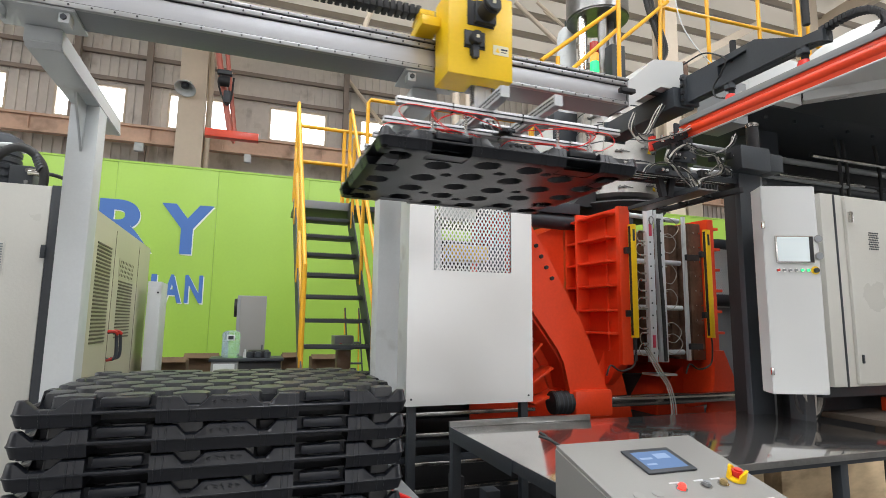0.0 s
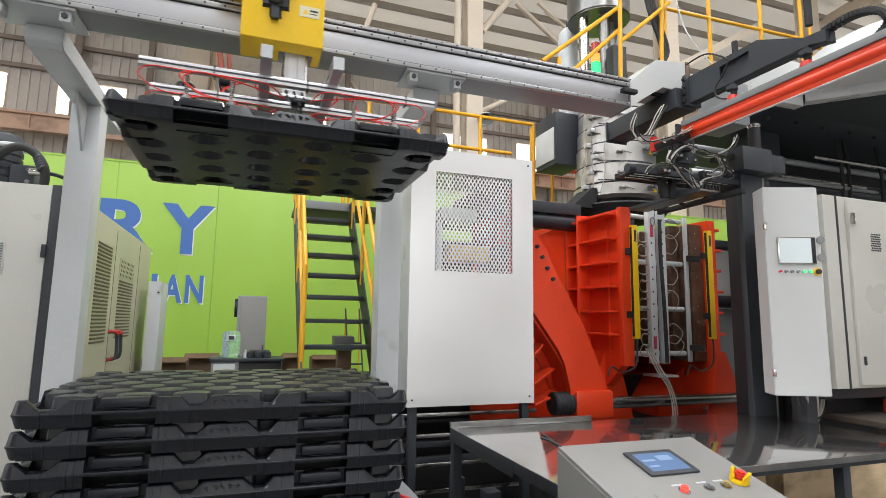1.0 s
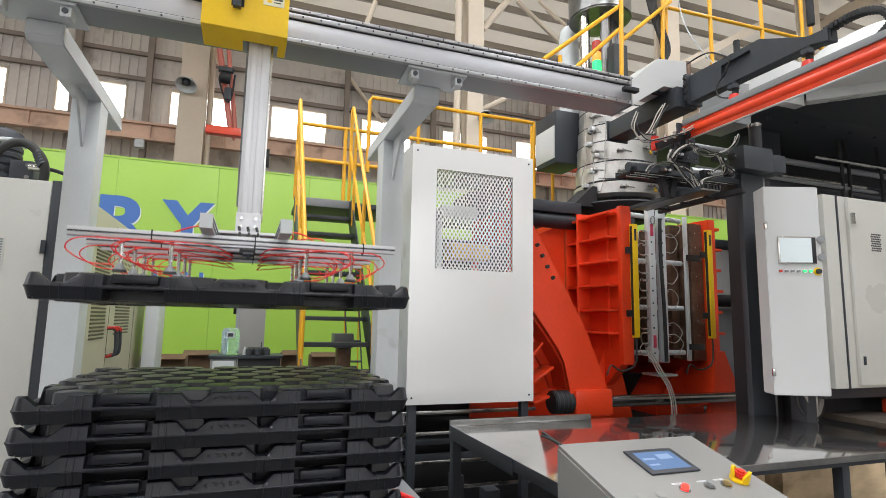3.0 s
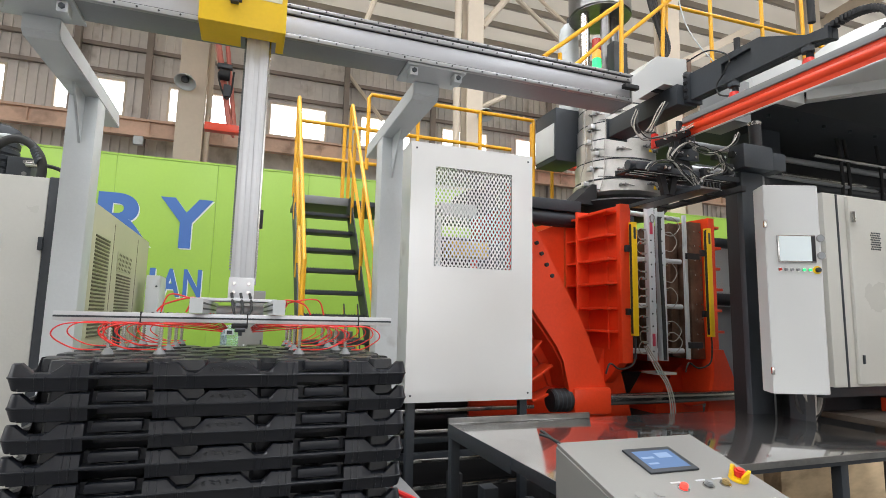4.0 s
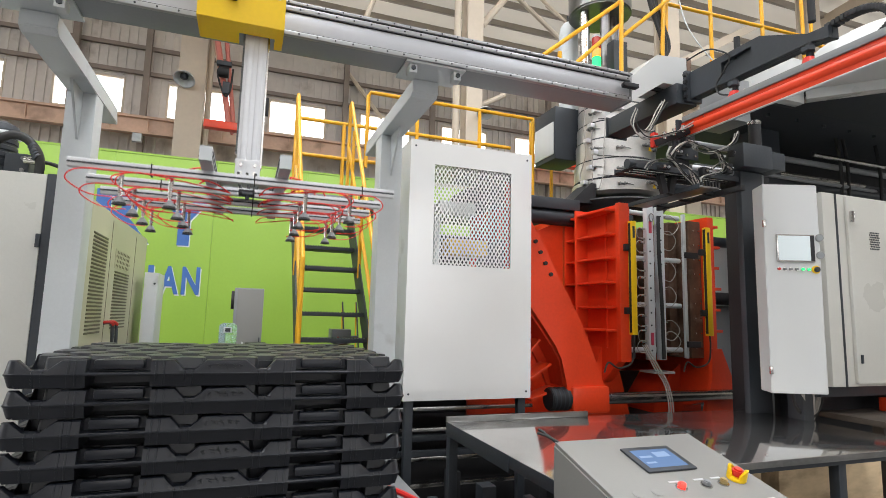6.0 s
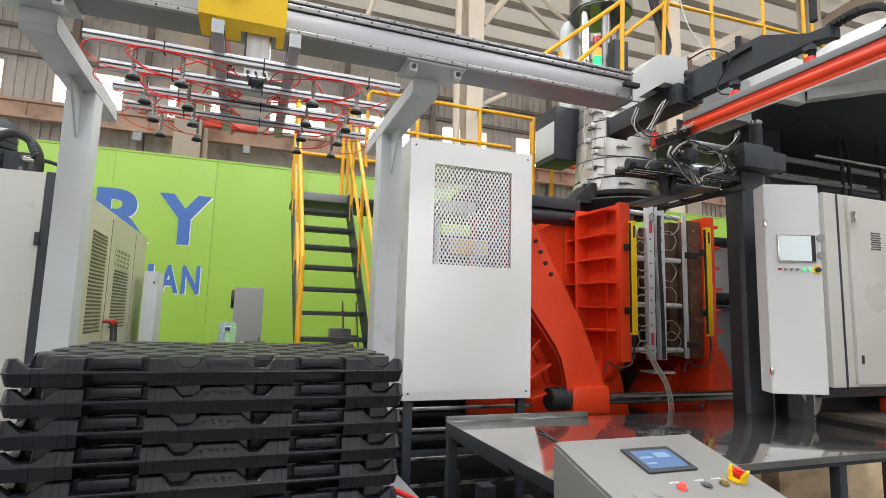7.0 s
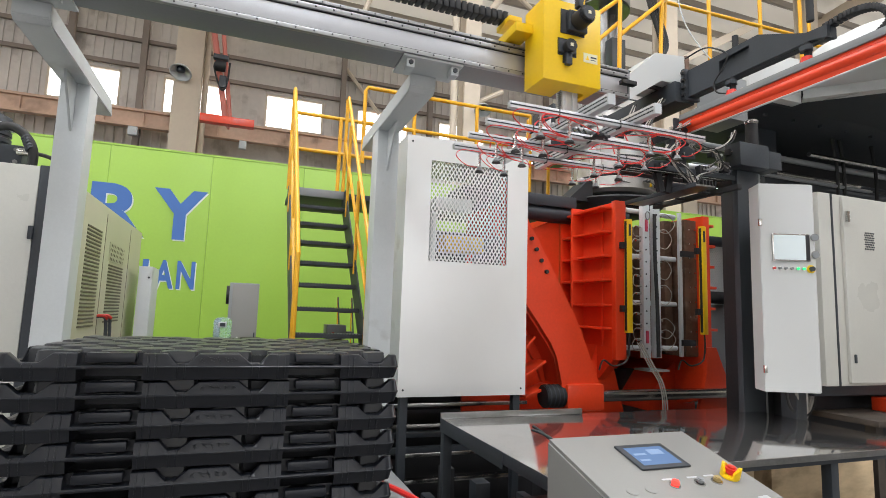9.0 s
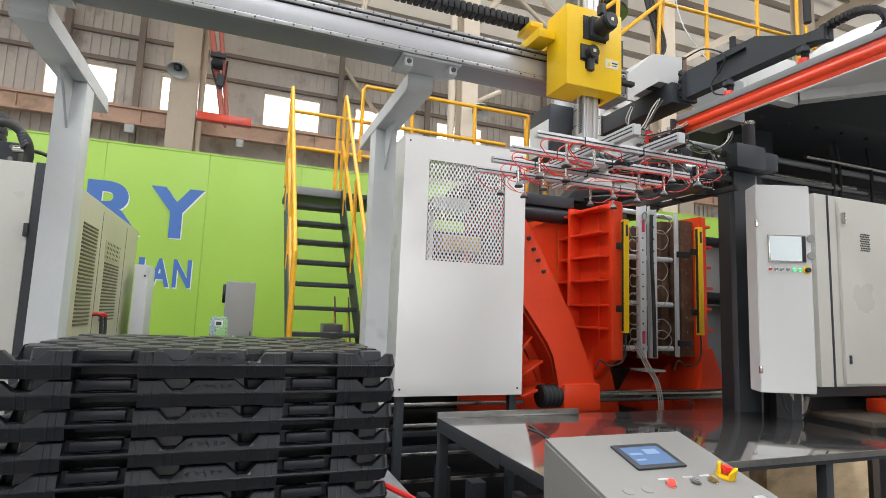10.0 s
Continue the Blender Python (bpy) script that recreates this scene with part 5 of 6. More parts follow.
    part("green_lens", C((4.29, 5.9, 4.93), (4.29, 5.9, 5.10), 0.06, n=20, bev=0.008), LAMPGREEN, s, "lit green lens")
    part("amber_lens", C((4.29, 5.9, 5.10), (4.29, 5.9, 5.22), 0.06, n=20, bev=0.008), LENSAMBER, s)
    part("red_lens", C((4.29, 5.9, 5.22), (4.29, 5.9, 5.38), 0.06, n=20, bev=0.008), LENSRED, s)
    part("cap", C((4.29, 5.9, 5.38), (4.29, 5.9, 5.41), 0.055, n=20), GREY, s)


extruder()


def pipe_rail(name, label, legs, r=0.024, near=1.0):
    """Rails given leg by leg; near draws them all nearer to the aisle in proportion."""
    legs = [[(x * near, y * near, 1.55 + (z - 1.55) * near) for x, y, z in leg] for leg in legs]
    t = thing(name, label, "railing", legs[0][0])
    for pts in legs:
        part("rail", tube(pts, r, 10, 1), RAIL_YELLOW, t)
    return t


def railings():
    # landing at the head of the stair
    pipe_rail("landing_rail", "yellow-painted pipe railing of the landing", [
        [(1.27, 6.3, 3.3), (1.27, 6.3, 4.20), (1.30, 6.3, 4.25), (1.60, 6.3, 4.25)],
        [(1.6, 6.3, 4.25), (3.54, 6.3, 4.25)], [(1.27, 6.3, 3.80), (3.2, 6.3, 3.80)],
        [(1.9, 6.3, 2.9), (1.9, 6.3, 4.25)], [(2.75, 6.3, 2.9), (2.75, 6.3, 4.25)], [(3.54, 6.3, 2.9), (3.54, 6.3, 4.25)], [(3.62, 6.5, 2.9), (3.62, 6.5, 4.28)],
        [(3.62, 6.5, 3.2), (3.95, 6.5, 3.2)], [(3.95, 6.5, 2.8), (3.95, 6.5, 3.7)]])
    pipe_rail("back_rail", "yellow-painted pipe railing behind the stair", [
        [(0.51, 6.88, 4.01), (1.56, 6.88, 4.01)], [(0.51, 6.88, 3.545), (1.56, 6.88, 3.545)], [(1.085, 6.88, 2.88), (1.085, 6.88, 4.01)], [(0.52, 6.88, 2.88), (0.52, 6.88, 4.01)]])
    # platform on top of the extruder
    pipe_rail("platform_rail", "yellow-painted pipe railing round the extruder platform", [
        [(4.05, 6.9, 5.55), (5.48, 6.9, 6.75)], [(4.34, 6.9, 5.25), (5.48, 6.9, 6.35)], [(4.34, 6.9, 5.1), (4.34, 6.9, 5.66)], [(5.40, 6.8, 5.03), (5.45, 6.8, 7.4)],
        [(5.45, 6.8, 6.1), (6.45, 6.8, 7.0)], [(6.2, 6.8, 5.03), (6.32, 6.8, 7.6)], [(6.36, 6.9, 5.03), (6.47, 6.9, 7.7)],
        [(6.4, 6.9, 6.95), (9.9, 6.9, 7.05)], [(7.42, 6.9, 5.03), (7.42, 6.9, 7.9)], [(8.66, 6.9, 5.03), (8.66, 6.9, 8.2)],
        [(9.72, 6.9, 5.03), (9.72, 6.9, 8.4)], [(9.95, 6.9, 5.03), (9.95, 6.9, 8.4)], [(10.1, 6.9, 6.95), (11.9, 6.9, 6.9), (12.0, 6.9, 7.5)]], 0.028, 0.82)


railings()


def stair():
    s = thing("stair", "steep charcoal steel stair with yellow pipe handrails", "stair", (0.75, 4.4, 0))
    rise, run = 0.22, 0.205
    x0, x1 = 0.44, 1.05
    zt = lambda i: 1.345 + rise * i
    yt = lambda i: 4.70 + run * i
    for i in range(-5, 7):
        t = part("tread", B(x0 + 0.014, x1 - 0.014, yt(i), yt(i) + 0.22, zt(i) - 0.035, zt(i), 0.003), CHAR, s)
        bm = bmesh.new()
        for k in range(22):
            B(x0 + 0.025 + k * 0.026, x0 + 0.035 + k * 0.026, yt(i) - 0.004, yt(i) + 0.01, zt(i), zt(i) + 0.006, 0, bm)
        tagged(part("grip_teeth", bm, CHAR, t), kind="stuff")
    for x in (x0, x1):
        part("stringer", prism([(yt(-6), zt(-6) - 0.05), (yt(-6) + 0.25, zt(-6) - 0.05), (yt(7) + 0.1, zt(7) - 0.16), (yt(7) + 0.1, zt(7) + 0.0), (yt(7) - 0.12, zt(7))], "yz", x - 0.006, x + 0.006), CHAR, s)
        o = 0.0
        part("handrail", tube([(x + o, 4.58, 1.0), (x + o, 4.58, 2.0), (x + o, 6.15, 4.02), (x + o, 6.22, 4.02), (x + o, 6.24, 2.88)], 0.02, 10, 1), RAIL_YELLOW, s)
        part("knee_rail", tube([(x + o, 4.58, 1.55), (x + o, 6.23, 3.5)], 0.018, 10, 1), RAIL_YELLOW, s)
        for i in (0, 3, 6):
            part("rail_post", C((x + o, yt(i) - 0.02, zt(i) - 0.1), (x + o, yt(i) - 0.02, zt(i) + 0.72 + 0.035 * i), 0.018, n=10), RAIL_YELLOW, s)
    part("landing", B(x0 + 0.02, 3.7, 6.15, 6.95, 2.82, 2.88, 0.004), CHAR, s)
    part("landing_fascia", B(x0 - 0.01, x1 + 0.05, 6.12, 6.15, 2.80, 2.89, 0.003), MIDGREY, s)


stair()


# ---- left cabinets ----
def louvres(parent, x, y0, y1, z0, z1, pitch, m):
    """Slots in a wall that faces +x."""
    z = z0
    while z < z1:
        part("louvre", B(x, x + 0.006, y0, y1, z, z + pitch * 0.5, 0.001), m, parent)
        z += pitch


def left_side():
    c = thing("control_cabinet", "cream textured control cabinet with charcoal corner post", "cabinet", (-1.9, 4.1, 0))
    part("front", B(-3.2, -1.155, 3.85, 4.5, 0.05, 2.345, 0.006), CREAM, c)
    part("corner_post", B(-1.153, -1.105, 3.845, 4.5, 0.0, 2.35, 0.004), CHAR, c)
    part("plinth", B(-3.2, -1.16, 3.87, 4.5, 0.0, 0.05), CHAR, c)
    d = part("vent", B(-1.62, -1.355, 3.846, 3.85, 1.79, 1.99, 0.001), CREAM, c)
    for k in range(12):
        part("slot", B(-1.60, -1.365, 3.842, 3.846, 1.80 + k * 0.0155, 1.808 + k * 0.0155), MIDGREY, d)
    part("hinge", B(-1.175, -1.15, 3.83, 3.845, 1.90, 1.98, 0.004), CHAR, c)
    part("hinge", B(-1.175, -1.15, 3.83, 3.845, 0.5, 0.58, 0.004), CHAR, c)
    # hydraulic motor behind it
    h = thing("hydraulic_motor", "charcoal hydraulic motor with black rubber hoses", "motor", (-1.65, 5.0, 0))
    part("stand", B(-2.0, -1.45, 4.75, 5.3, 0.0, 2.3, 0.01), CHAR, h)
    prof = [(0.0, 2.30), (0.135, 2.30)]
    for k in range(9):
        prof += [(0.135, 2.32 + 0.055 * k), (0.135, 2.35 + 0.055 * k), (0.126, 2.355 + 0.055 * k), (0.126, 2.37 + 0.055 * k)]
    prof += [(0.145, 2.83), (0.145, 2.86), (0.125, 2.90), (0.07, 2.93), (0.0, 2.935)]
    part("body", lathe(bmesh.new(), prof, (-1.82, 4.90, 0)), CHAR, h)
    part("pump", B(-1.72, -1.56, 4.78, 5.0, 2.32, 2.68, 0.02), CHAR, h)
    for z in (2.42, 2.55, 2.64):
        part("bolt", C((-1.60, 4.765, z), (-1.60, 4.78, z), 0.016, n=6), GUNSTEEL, h)
    part("fitting", C((-1.58, 4.74, 2.62), (-1.48, 4.74, 2.62), 0.028, n=12), STEEL, h)
    part("bracket_pipe", tube([(-1.86, 4.70, 2.74), (-1.80, 4.70, 2.79), (-1.68, 4.70, 2.80), (-1.60, 4.72, 2.76)], 0.018), GREY, h)
    part("hose", tube([(-1.82, 4.66, 2.46), (-1.79, 4.65, 2.60), (-1.73, 4.64, 2.71), (-1.64, 4.63, 2.77), (-1.55, 4.63, 2.755), (-1.475, 4.64, 2.67), (-1.455, 4.66, 2.57), (-1.48, 4.70, 2.44), (-1.53, 4.78, 2.34)], 0.031, 12), RUBBER, h)
    for k in range(5):
        q = (-1.505 + 0.008 * k, 4.632, 2.715 - 0.02 * k)
        part("hose_band", C((q[0] - 0.006, 4.632, q[2] - 0.003), (q[0] + 0.006, 4.632, q[2] - 0.013), 0.0335, n=12), CHAR, h)
    part("thin_hose", tube([(-1.48, 4.74, 2.62), (-1.40, 4.76, 2.61), (-1.31, 4.8, 2.57), (-1.25, 4.85, 2.48), (-1.22, 4.9, 2.35)], 0.015), RUBBER, h)
    # beige cabinet in depth, its long side to the aisle
    b = thing("beige_cabinet", "long beige electrical cabinet with louvres and a lever handle", "cabinet", (-1.5, 6.0, 0))
    part("body", B(-2.4, -1.15, 4.72, 7.45, 0.0, 2.40, 0.006), BEIGE, b)
    for y in (5.62, 6.75):
        part("door_gap", B(-1.15, -1.147, y, y + 0.004, 0.2, 2.34), LOUVRE, b)
    louvres(b, -1.150, 5.00, 5.48, 1.34, 2.17, 0.031, LOUVRE)
    louvres(b, -1.150, 5.85, 6.5, 1.36, 1.90, 0.031, LOUVRE)
    p = part("vent_mesh", B(-1.15, -1.146, 5.82, 6.5, 1.93, 2.11), BEIGE, b)
    bm = bmesh.new()
    for i in range(9):
        for j in range(4):
            C((-1.146, 5.87 + i * 0.07 + 0.035 * (j % 2), 1.955 + j * 0.043), (-1.144, 5.87 + i * 0.07 + 0.035 * (j % 2), 1.955 + j * 0.043), 0.014, n=6, bm=bm)
    tagged(part("vent_holes", bm, LOUVRE, p), kind="stuff")
    part("lever", tube([(-1.15, 5.62, 1.42), (-1.09, 5.62, 1.42), (-1.08, 5.64, 1.36), (-1.08, 5.64, 1.20), (-1.15, 5.64, 1.18)], 0.015), CHAR, b, "dark red and black lever handle")
    part("lever", tube([(-1.15, 5.78, 1.42), (-1.09, 5.78, 1.42), (-1.08, 5.80, 1.36), (-1.08, 5.80, 1.20), (-1.15, 5.80, 1.18)], 0.014), CHAR, b, "dark red and black lever handle")
    for y in (5.62, 5.78):
        part("lever_collar", tube([(-1.148, y - 0.002, 1.425), (-1.10, y - 0.002, 1.427), (-1.072, y + 0.012, 1.40)], 0.0165), LENSRED, b)
        part("lever_collar", tube([(-1.148, y + 0.02, 1.176), (-1.10, y + 0.02, 1.183)], 0.016, 8, 1), LENSRED, b)
    d = thing("small_cabinet", "pale grey switch box with a narrow door", "cabinet", (-1.0, 6.9, 0))
    part("body", B(-1.06, -0.92, 6.9, 7.4, 0.0, 1.965, 0.006), GREY, d)
    part("door", B(-1.05, -0.93, 6.885, 6.9, 0.2, 1.90, 0.004), GREY, d)
    part("lock", C((-0.95, 6.875, 1.84), (-0.95, 6.885, 1.84), 0.012, n=10), CHAR, d)


left_side()


# ---- table, console, right side ----
def table():
    t = thing("steel_table", "stainless sheet take-off table on dark legs", "table", (2.4, 2.65, 0))
    x0, x1, y0, y1, z = 1.25, 3.74, 2.03, 3.27, 0.90
    part("top", B(x0, x1, y0, y1, z - 0.006, z, 0.002), SHEET, t)
    part("front_edge", B(x0, x1, y0 - 0.004, y0, z - 0.032, z - 0.001, 0.001), GUNSTEEL, t)
    part("side_edge", B(x0 - 0.005, x0, y0, y1, z - 0.055, z - 0.001, 0.001), CHAR, t)
    part("frame_rail", B(x0, x1, y0 + 0.01, y0 + 0.05, z - 0.055, z - 0.008), CHAR, t)
    part("frame_rail", B(x0, x1, y1 - 0.05, y1, z - 0.055, z - 0.008), CHAR, t)
    for x, y in ((x0 - 0.004, y1 - 0.05), (x0 + 0.6, y0 + 0.02), (2.95, y0 + 0.02), (x1 - 0.06, y1 - 0.06)):
        part("leg", B(x, x + 0.055, y, y + 0.055, 0, z - 0.056, 0.003), CHAR, t)
    part("low_rail", B(x0 + 0.02, 2.9, y0 + 0.03, y0 + 0.06, 0.28, 0.32), CHAR, t)
    part("angle_bar", B(x0 - 0.01, 2.27, y1 - 0.01, y1 + 0.012, z, z + 0.035, 0.002), GUNSTEEL, t)
    part("side_angle", B(x0 - 0.012, x0 - 0.006, 2.42, y1, z - 0.075, z + 0.004, 0.001), CHAR, t)
    part("shelf", B(x0, 2.2, 2.4, 3.1, 0.42, 0.45), BLACK, t)
    m = thing("red_mat_hose", "red hose lying along the floor by the stack", "hose", (0.8, 2.6, 0))
    part("hose", tube([(0.70, 2.75, 0.72), (0.80, 2.62, 0.70), (0.92, 2.5, 0.64), (0.98, 2.45, 0.5), (1.0, 2.45, 0.0)], 0.014), TUBE, m)
    k = thing("low_bin", "pale grey low bin beside the pallet stack", "bin", (0.75, 2.7, 0))
    part("body", B(0.62, 0.90, 2.42, 3.2, 0.0, 0.66, 0.02), MIDGREY, k)
    for x, y, w, h in ((2.32, 2.5, 0.62, 0.78), (3.02, 2.45, 0.9, 0.80)):
        b = thing("plywood_crate", "stained plywood crate under the table", "crate", (x + w / 2, y, 0), "plywood crates")
        part("front_board", B(x, x + w, y, y + 0.018, 0.0, h, 0.002), PLY, b)
        part("side_board", B(x, x + 0.018, y + 0.018, y + 0.6, 0.0, h, 0.002), PLY, b)
        part("lid", B(x, x + w, y, y + 0.6, h, h + 0.018, 0.002), PLY, b)
    j = thing("floor_scrap", "dark tools and blocks on the floor under the table", "tools", (1.9, 3.6, 0))
    rnd = random.Random(8)
    for q in range(9):
        x, y = 1.1 + q * 0.16, 3.45 + rnd.uniform(-0.15, 0.2)
        part("block", B(x, x + rnd.uniform(0.06, 0.16), y, y + 0.12, 0.0, rnd.uniform(0.25, 0.62), 0.01), CHAR if q % 2 else BLACK, j)


table()


def console():
    c = thing("control_console", "light grey desk console with touch screen and push buttons", "console", (1.36, 1.6, 0))
    x0, x1 = 1.06, 1.66
    yb, zb, yf, zf = 1.73, 1.12, 1.26, 0.99
    bm = prism([(yb, 0.0), (yb, zb), (yf, zf), (yf - 0.0, 0.0)], "yz", x0, x1, None, 0.006)
    part("body", bm, DESK, c)
    slope = math.atan2(zb - zf, yb - yf)
    desk = Matrix.Translation((x0, yb, zb)) @ Matrix.Rotation(slope, 4, "X")  # local: x along, -y towards the front, z off the desk
    part("lid", B(0.004, x1 - x0 - 0.004, -0.48, -0.002, 0.0005, 0.008, 0.003, None, desk), DESK, c)
    s = part("touch_screen", B(0.212, 0.414, -0.238, -0.088, 0.008, 0.016, 0.004, None, desk), CHAR, c, "dark framed touch screen")
    part("display", B(0.234, 0.392, -0.219, -0.110, 0.016, 0.0165, 0, None, desk), SCREENB, s)
    bm = B(0.244, 0.294, -0.160, -0.148, 0.0167, 0.017, 0, None, desk)
    B(0.244, 0.284, -0.195, -0.185, 0.0167, 0.017, 0, bm, desk)
    B(0.312, 0.370, -0.160, -0.128, 0.0167, 0.017, 0, bm, desk)
    tagged(part("screen_bars", bm, SCREENC, s), kind="stuff")

    def button(x, y, m, name, label, r=0.012, h=0.014):
        b = part(name, C(desk @ Vector((x, y, 0.008)), desk @ Vector((x, y, 0.012)), r + 0.006, n=24), STEEL, c, label)
        part("cap", C(desk @ Vector((x, y, 0.012)), desk @ Vector((x, y, 0.012 + h)), r, n=24, bev=0.003), m, b)
        part("name_plate", B(x - 0.02, x + 0.02, y + 0.03, y + 0.038, 0.008, 0.009, 0, None, desk), ALU, b)

    button(0.265, -0.325, LAMPRED, "push_button", "lit red push button")
    button(0.365, -0.325, MIDGREY, "push_button", "grey-green push button")
    button(0.435, -0.325, BRASS, "selector_switch", "brass key switch")
    for x in (0.095, 0.165):
        part("blank_plug", C(desk @ Vector((x, -0.335, 0.008)), desk @ Vector((x, -0.335, 0.010)), 0.018, n=24), DESK, c)
    ce = lambda h: desk @ Vector((0.508, -0.308, h))
    e = part("emergency_guard", C(ce(0.008), ce(0.020), 0.031, 0.029, n=28, bev=0.003), YELLOW, c, "yellow guard of the emergency stop")
    for q in (-62, 118):
        bm = bmesh.new()
        for k in range(25):
            a = radians(q - 54 + 4.5 * k)
            B(-0.0045, 0.0045, -0.0022, 0.0022, 0.018, 0.022 + 0.028 * math.sin(math.pi * (k + 2) / 28) ** 0.7, 0.0, bm, desk @ Matrix.Translation((0.508 + 0.026 * math.cos(a), -0.308 + 0.026 * math.sin(a), 0)) @ Matrix.Rotation(a, 4, "Z"))
        part("guard_wall", bm, YELLOW, e)
    part("stop_button", C(ce(0.020), ce(0.046), 0.0185, n=24, bev=0.006), REDCAP, e)
    part("small_switch", B(0.50, 0.54, -0.44, -0.42, 0.008, 0.013, 0.002, None, desk), ALU, c)
    part("door_line", B(x0 - 0.002, x0, 1.30, 1.69, 0.1, 0.93), MIDGREY, c)
    part("antenna", tube([(1.075, 1.72, 1.125), (1.05, 1.75, 1.14), (1.02, 1.77, 1.15)], 0.005), RUBBER, c)
    part("antenna", tube([(1.07, 1.73, 1.125), (1.045, 1.765, 1.15), (1.03, 1.78, 1.16)], 0.005), RUBBER, c)


BRASS = surface("dull_brass", (0.55, 0.42, 0.2), 0.35, metal=0.9, var=0.1, bump=0.02)
console()


def right_side():
    # operator panel, turned towards the aisle
    h = thing("operator_panel", "tall white operator panel with a wide touch screen", "operator panel", (3.36, 2.75, 1.1))
    turn = Matrix.Translation((3.365, 2.75, 0)) @ Matrix.Rotation(radians(-22), 4, "Z")
    W, Z0, Z1 = 0.385, 1.10, 2.53
    bm = prism([(0.0, 0.0), (W - 0.02, 0.0), (W, 0.02), (W + 0.03, 0.17), (0.02, 0.17)], "xy", Z0, Z1, None, 0.005)
    bmesh.ops.transform(bm, verts=bm.verts[:], matrix=turn)
    part("box", bm, WHITE, h)
    s = part("screen_frame", B(0.075, 0.33, -0.014, 0.0, 1.985, 2.175, 0.004, None, turn), STEEL, h, "bright framed touch screen")
    part("display", B(0.085, 0.298, -0.017, -0.014, 1.995, 2.165, 0, None, turn), SCREEN, s)
    part("side_strip", B(0.30, 0.326, -0.017, -0.014, 1.992, 2.168, 0.002, None, turn), BLACK, s)
    for i, m in enumerate((REDCAP, MIDGREY, MIDGREY, MIDGREY, LAMPGREEN, LAMPGREEN)):
        x = 0.085 + i * 0.040
        b = part("push_button", C(turn @ Vector((x, -0.008, 1.935)), turn @ Vector((x, 0.0, 1.935)), 0.012, n=16), STEEL, h)
        part("cap", C(turn @ Vector((x, -0.016, 1.935)), turn @ Vector((x, -0.008, 1.935)), 0.009, n=16), m, b)
    e = part("emergency_stop", C(turn @ Vector((0.335, -0.006, 1.935)), turn @ Vector((0.335, 0.0, 1.935)), 0.028, n=24), YELLOW, h)
    part("mushroom", C(turn @ Vector((0.335, -0.03, 1.935)), turn @ Vector((0.335, -0.006, 1.935)), 0.017, n=20, bev=0.004), CHAR, e)
    for z in (2.155, 2.035):
        k = part("gauge", C(turn @ Vector((0.366, -0.012, z)), turn @ Vector((0.372, 0.02, z)), 0.026, n=24), GUNSTEEL, h)
        part("dial", C(turn @ Vector((0.3655, -0.015, z)), turn @ Vector((0.366, -0.012, z)), 0.020, n=24), MIDGREY, k)
    for z in (1.25, 2.25):
        part("hinge", B(-0.008, 0.012, -0.012, 0.004, z - 0.025, z + 0.025, 0.003, None, turn), STEEL, h)
    part("support", B(3.72, 3.82, 2.80, 2.92, 0.0, 2.40, 0.006), CHAR, h)
    # dark machine post with its head block
    d = thing("machine_post", "charcoal steel machine post with adjusting screw", "post", (3.72, 3.3, 0))
    part("post", B(3.575, 3.80, 3.10, 3.15, 0.0, 2.74, 0.006), CHAR, d)
    part("post_trim", B(3.80, 3.82, 3.1, 3.14, 0.3, 2.73, 0.003), MIDGREY, d)
    part("back_post", B(3.84, 4.0, 3.2, 3.5, 0.0, 2.75, 0.006), BLACK, d)
    part("head_block", B(3.50, 3.80, 3.0, 3.14, 2.745, 2.93, 0.008), CHAR, d)
    part("clamp", B(3.80, 3.96, 3.02, 3.3, 2.76, 2.90, 0.006), CHAR, d)
    part("screw", C((3.72, 3.08, 2.93), (3.72, 3.08, 3.12), 0.045, n=20, bev=0.006), BLACK, d)
    part("screw_cap", C((3.72, 3.08, 3.12), (3.72, 3.08, 3.15), 0.052, n=24, bev=0.008), STEEL, d)
    # cream cabinet with doors
    c = thing("door_cabinet", "cream steel cabinet with hinged doors and small perforated vent", "cabinet", (4.3, 2.8, 1.1))
    part("body", B(3.83, 5.6, 2.66, 3.3, 1.14, 2.505, 0.006), CREAM, c)
    part("corner_strip", B(3.955, 3.972, 2.655, 2.66, 1.14, 2.50), CHAR, c)
    o = part("door", B(4.05, 4.95, 2.635, 2.66, 1.16, 2.49, 0.006), CREAM, c)
    part("hinge", B(4.065, 4.095, 2.615, 2.635, 2.30, 2.38, 0.004), STEEL, o)
    bm = bmesh.new()
    for i in range(6):
        for j in range(8):
            x, z = 4.27 + i * 0.018 + 0.009 * (j % 2), 2.12 + j * 0.017
            C((x, 2.632, z), (x, 2.635, z), 0.006, n=8, bm=bm)
    part("vent_holes", bm, CHAR, o)
    part("latch", B(4.085, 4.105, 2.625, 2.635, 1.30, 1.36, 0.003), CHAR, o)
    part("under_frame", B(3.83, 5.6, 2.75, 3.3, 1.06, 1.14), CHAR, c)
    part("stand", B(4.0, 5.6, 2.95, 3.3, 0.0, 1.06), BLACK, c)
    for k in range(3):
        part("cable", tube([(3.62 + 0.1 * k, 2.8, 1.1), (3.68 + 0.08 * k, 2.82, 0.98), (3.85, 2.85, 0.90 - 0.02 * k), (4.0 - 0.03 * k, 2.87, 1.0), (4.02, 2.9, 1.1)], 0.011), CABLE if k else RUBBER, c)
    w = thing("wooden_bench", "stained wooden bench edge with a red box", "bench", (4.6, 2.4, 0))
